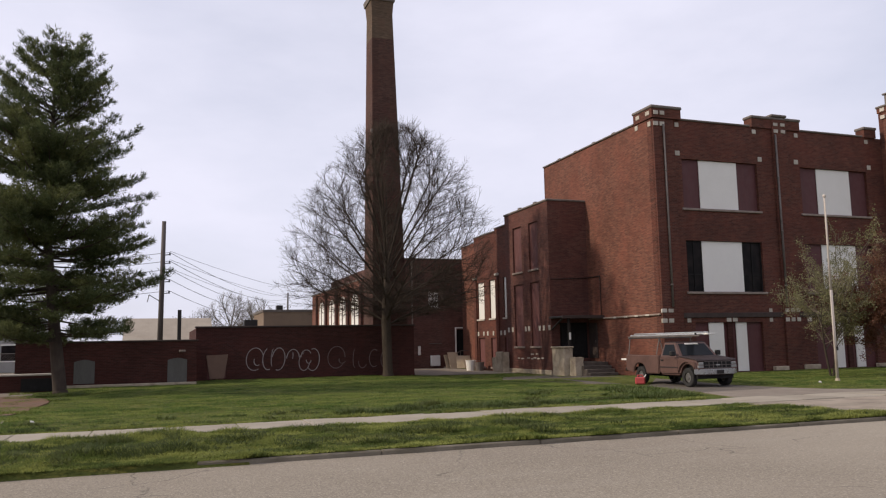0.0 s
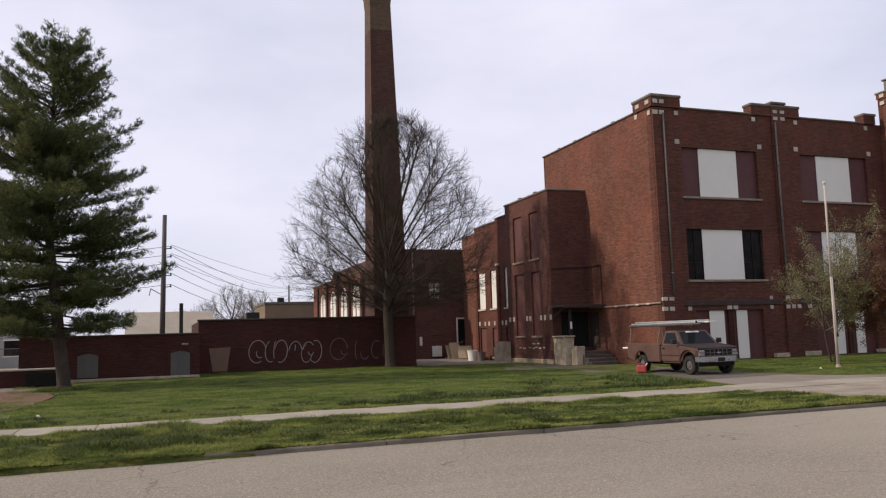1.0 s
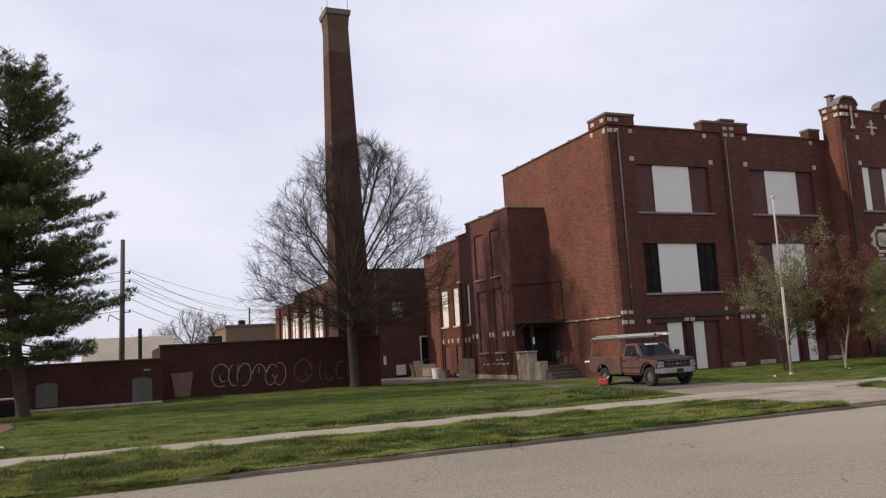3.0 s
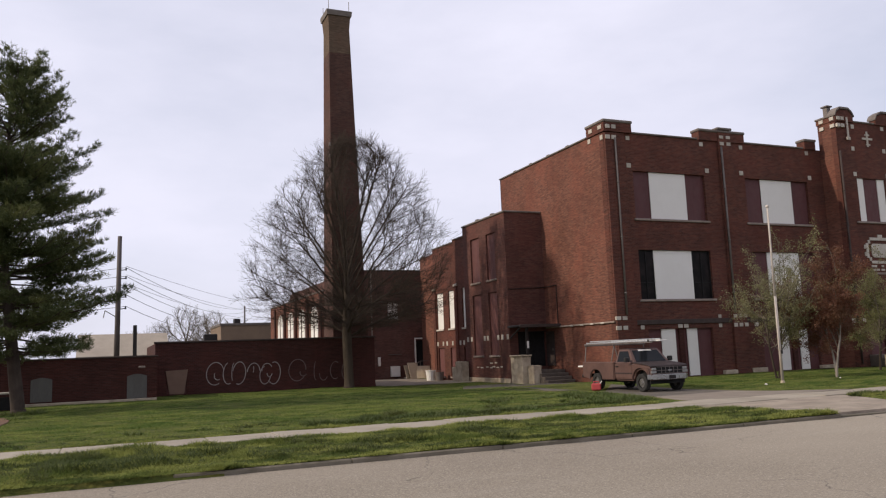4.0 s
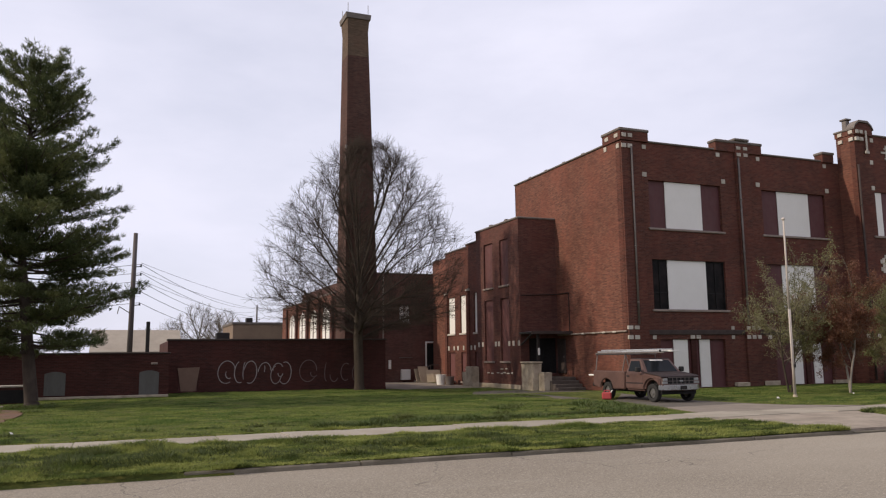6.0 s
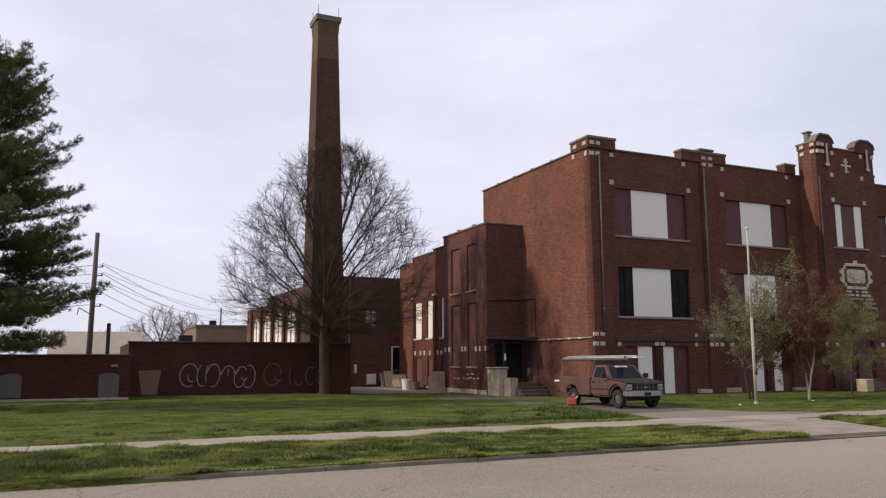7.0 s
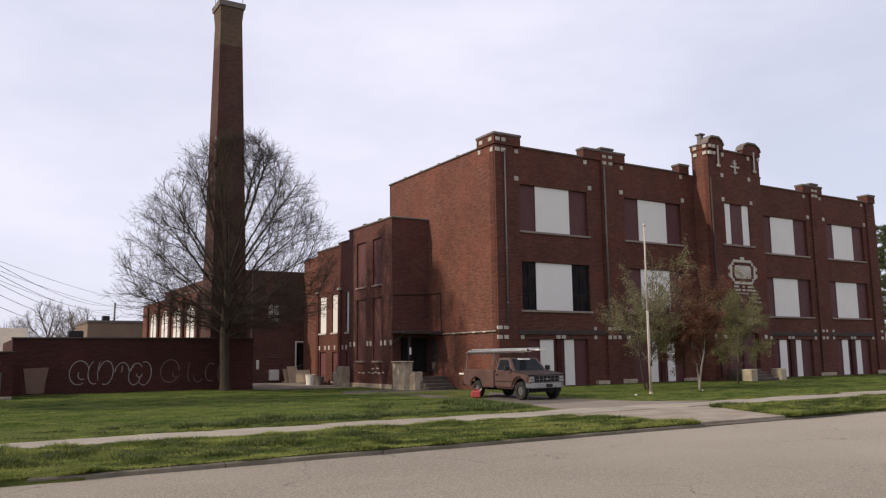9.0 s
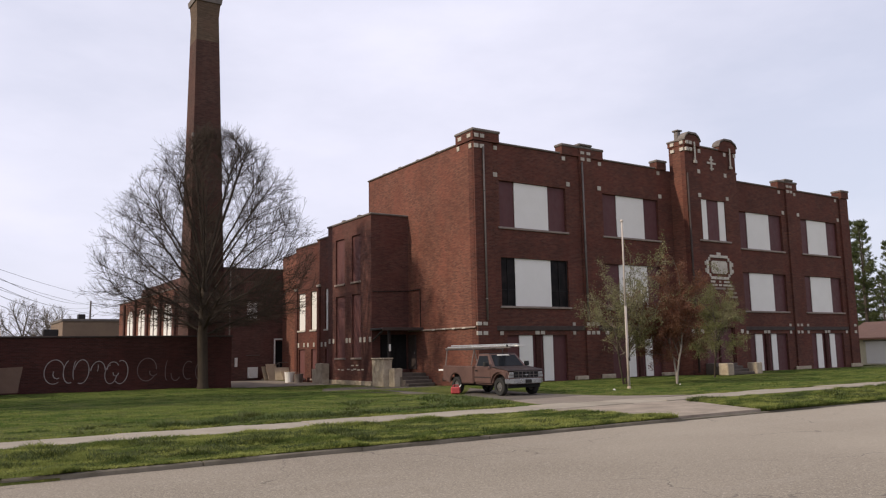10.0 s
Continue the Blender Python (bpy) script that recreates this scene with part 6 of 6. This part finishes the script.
bld = thing("pale_building", "distant pale building with dark windows beyond a fence", "building")
boxes("wall", [(-70, -34.6, 42, 56, -0.1, 4.3)], PALEWALL, bld)
boxes("roof", [(-70.3, -34.3, 41.7, 56.3, 4.302, 4.7)], ROOFING, bld)
for x in (-36.8, -39.6, -42.4, -45.2):
    w = boxes("window", [(x, x + 1.2, 41.95, 41.998, 1.0, 2.3)], GLASS, bld)
    boxes("window_frame", [(x - 0.08, x + 1.28, 41.93, 41.948, 2.302, 2.4), (x - 0.08, x + 1.28, 41.93, 41.948, 0.9, 0.998)], BOARD, w)
gable_house("garage", 45.0, 53.0, -4.2, 5.6, 2.2, 3.6, CREAM, BROWNROOF, "cream garage with a brown roof and white door", "y",
            [("garage_door", (44.93, 44.998, -1.6, 3.85, 0.02, 1.95), BOARD), ("door_trim", (44.95, 44.999, -1.8, 4.05, 1.952, 2.06), PALEWALL)])

# ---- low planter wall and chain-link fence beside the lot ----
plant = thing("low_planter_wall", "low dark brick planter wall with a pale cap", "wall")
boxes("wall", [(-31.2, -28.2, 4.2, 4.5, 0, 0.72)], BRICK_DARK, plant)
boxes("wall", [(-31.2, -30.9, 4.502, 6.8, 0, 0.72)], BRICK_DARK, plant)
# no hole here: a black sheet on the wall stands for the opening's darkness
boxes("opening", [(-29.6, -28.3, 4.15, 4.197, 0.05, 0.6)], BLACK, plant)
boxes("cap", [(-31.3, -28.1, 4.1, 4.62, 0.722, 0.8)], STONE, plant, bevel=0.015)
fence = thing("chain_link_fence", "grey chain-link fence beyond the parking lot", "fence")
for i in range(8):
    bm = bmesh.new()
    tube(bm, (-31.0 - 2.6 * i, 14, 0), (-31.0 - 2.6 * i, 14, 1.7), 0.035, n=7)
    part("post", bm, PIPE, fence)
bm = bmesh.new()
tube(bm, (-31, 14, 1.66), (-49.2, 14, 1.66), 0.025, n=6)
part("top_rail", bm, PIPE, fence)
w = Wood()
for i in range(130):
    x = -31 - 0.14 * i
    for s in (-1, 1):
        w.limb([Vector((x, 14, 0.05)), Vector((x + s * 1.55, 14, 1.6))], 0.006, 0.006, 3)
tagged(w.make("mesh", PIPE, fence), kind="stuff")

# ---- graffiti: plain painted loops on the boiler house wall ----
CHALK = worn("faded_white_paint", (0.36, 0.32, 0.3), (0.1, 0.05, 0.045), 0.9, 0, 3.0, 0.75, 20, 0.05)
FAINT = worn("nearly_worn_off_paint", (0.17, 0.125, 0.115), (0.06, 0.027, 0.024), 0.9, 0, 3.0, 0.8, 20, 0.05)
graf = thing("graffiti", "faded white graffiti loops painted on the dark brick wall", "graffiti")


def stroke(cx, cz, rx, rz, a0, a1, material, w=0.032, skew=0.0):
    bm = bmesh.new()
    n = 22
    prev = None
    for i in range(n + 1):
        a = radians(a0 + (a1 - a0) * i / n)
        ca, sa = math.cos(a), math.sin(a)
        q = []
        for k in (-w, w):
            q.append(bm.verts.new((cx + (rx + k) * ca + skew * (rz + k) * sa, 10.994, cz + (rz + k) * sa)))
        if prev:
            bm.faces.new((prev[0], q[0], q[1], prev[1]))
        prev = q
    part("painted_loop", bm, material, graf)


for cx, cz, rx, rz, a0, a1 in ((-19.05, 1.1, 0.47, 0.62, 20, 300), (-18.9, 1.0, 0.2, 0.25, 150, 300), (-18.3, 1.1, 0.32, 0.6, 110, 290), (-17.75, 1.08, 0.36, 0.62, -110, 170), (-18.05, 1.15, 0.1, 0.5, 100, 250),
                               (-16.95, 1.05, 0.36, 0.55, 10, 175), (-17.0, 1.25, 0.06, 0.2, -60, 60), (-16.3, 0.9, 0.3, 0.5, 100, 350), (-16.2, 1.25, 0.28, 0.3, 20, 200), (-15.8, 1.0, 0.36, 0.62, -130, 110), (-16.05, 1.0, 0.14, 0.2, 180, 350)):
    stroke(cx, cz, rx, rz, a0, a1, CHALK, 0.023, 0.06)
for cx, cz, rx, rz, a0, a1 in ((-14.45, 1.1, 0.5, 0.62, 0, 330), (-14.1, 0.95, 0.2, 0.2, 160, 330), (-13.35, 1.05, 0.12, 0.55, 110, 280), (-12.9, 0.85, 0.25, 0.4, 180, 330), (-12.2, 1.0, 0.3, 0.5, 60, 300), (-11.5, 0.95, 0.3, 0.55, 0, 300)):
    stroke(cx, cz, rx, rz, a0, a1, FAINT, 0.023, 0.05)

# ---- rear stairs, leaning boards, buckets ----
st = thing("rear_stairs", "short concrete stairs with a metal handrail at the rear door", "stairs")
st.location.z = DIP
for i in range(3):
    boxes("step", [(-2.9 + 0.34 * i, -2.9 + 0.34 * (i + 1) if i < 2 else -0.6, 23.7, 24.9, 0, 0.12 * (i + 1))], CONCRETE, st, bevel=0.01)
for y in (23.75,):
    bm = bmesh.new()
    tube(bm, (-2.75, y, 0.8), (-1.9, y, 1.35), 0.03, n=6)
    tube(bm, (-1.9, y, 1.35), (-0.8, y, 1.35), 0.03, n=6)
    part("handrail", bm, PIPE, st)
    for x, z0, z1 in ((-2.7, 0.12, 0.84), (-1.9, 0.36, 1.35), (-0.9, 0.36, 1.35)):
        bm = bmesh.new()
        tube(bm, (x, y, z0), (x, y, z1), 0.025, n=6)
        part("baluster", bm, PIPE, st)
PLY = worn("raw_plywood", (0.5, 0.4, 0.28), (0.32, 0.24, 0.16), 0.8, 0, 1.0, 0.5, 15, 0.05)
for x, y, w, h, a, r in ((-2.5, 23.2, 0.9, 1.35, 24, 10), (-1.9, 23.0, 1.1, 1.1, 30, -12), (-3.0, 23.5, 0.4, 1.1, 18, 25), (-1.5, 22.9, 0.8, 0.9, 35, 5)):
    bm = bmesh.new()
    box(bm, -w / 2, w / 2, -0.012, 0.012, 0, h, 0.004)
    b = tagged(part("plywood_sheet", bm, PLY), "raw plywood sheet leaning by the rear stairs", "plywood sheet", "leaning plywood sheets")
    b.matrix_basis = pose(x, y, DIP + 0.02, -a, 0, r)


def bucket(x, y, r, h, material, label):
    bk = thing("bucket", label, "bucket", "buckets")
    bm = bmesh.new()
    n = 16
    prof = [(0.0, 0.0), (r * 0.82, 0.0), (r, h), (r * 1.06, h), (r * 1.06, h - 0.04), (r * 0.94, h - 0.02), (r * 0.78, 0.03), (0.0, 0.03)]
    rings = [[bm.verts.new((rr * math.cos(6.28319 * i / n), rr * math.sin(6.28319 * i / n), z)) for rr, z in prof] for i in range(n)]
    for i in range(n):
        for j in range(len(prof) - 1):
            try:
                bm.faces.new((rings[i][j], rings[i][j + 1], rings[(i + 1) % n][j + 1], rings[(i + 1) % n][j]))
            except ValueError:
                pass
    bmesh.ops.remove_doubles(bm, verts=bm.verts, dist=1e-4)
    bmesh.ops.recalc_face_normals(bm, faces=bm.faces)
    part("pail", bm, material, bk)
    bm = bmesh.new()
    for i in range(8):
        a, b = math.pi * i / 8, math.pi * (i + 1) / 8
        tube(bm, (r * math.cos(a), 0.02, h + 0.35 * r * math.sin(a)), (r * math.cos(b), 0.02, h + 0.35 * r * math.sin(b)), 0.008, n=4)
    part("bail", bm, PIPE, bk)
    bk.location = (x, y, DIP + 0.014)


bucket(-3.5, 17.6, 0.36, 0.72, BOARD, "white plastic bucket by the wing wall")
bucket(-3.2, 16.7, 0.32, 0.6, PIPE, "grey metal bucket by the wing wall")

# bits of litter on the grass
for i, (x, y, s) in enumerate(((-0.6, -10.6, 0.09), (4.6, -9.6, 0.06), (-26.9, -12.2, 0.1))):
    bm = bmesh.new()
    bmesh.ops.create_icosphere(bm, subdivisions=1, radius=s * 0.6)
    for v in bm.verts:
        v.co += Vector((random.uniform(-1, 1), random.uniform(-1, 1), random.uniform(-1, 1))) * s * 0.3
        v.co.z *= 0.7
    o = tagged(part("litter", bm, BOARD), "crumpled white paper litter lying on the grass", "litter", "litter on the grass")
    o.location = (x, y, 0.06 if y > -20.6 else ROAD_Z + 0.04)

# ---- pavement slabs and kerb stones, piece by piece ----
for i in range(-14, 26):
    lay(SLAB, "slab", pave, WALKWAY, -18.5 + 1.52 * i, -15.62, 0.02 + random.uniform(-0.012, 0.012), 0.5)
for i in range(-6, 24):
    x = -21.9 + 3.0 * i
    sunk = 0.12 if x < -22.5 else 0.0
    if -9.0 < x < -3.5:
        sunk = 0.03
    elif x > -3.5:
        sunk = 0.05
    if x < 46:
        lay(KSTONE, "kerb_stone", edge, KERBING, x, KERB_Y - 0.06, -0.022 - sunk + random.uniform(-0.008, 0.008), 0.3)
boxes("kerb_stone", [(48.0, 97.9, KERB_Y - 0.14, KERB_Y + 0.02, -0.29, 0.0)], KERBING, edge, bevel=0.02)
boxes("kerb_stone", [(-300, 300, FAR_KERB_Y - 0.02, FAR_KERB_Y + 0.14, -0.29, 0.01)], KERBING, edge, bevel=0.02)
for x in (-100.0, 21.1):
    boxes("slab", [(x, x + 60, -16.41, -14.83, -0.1, 0.02)], WALKWAY, pave, bevel=0.01)
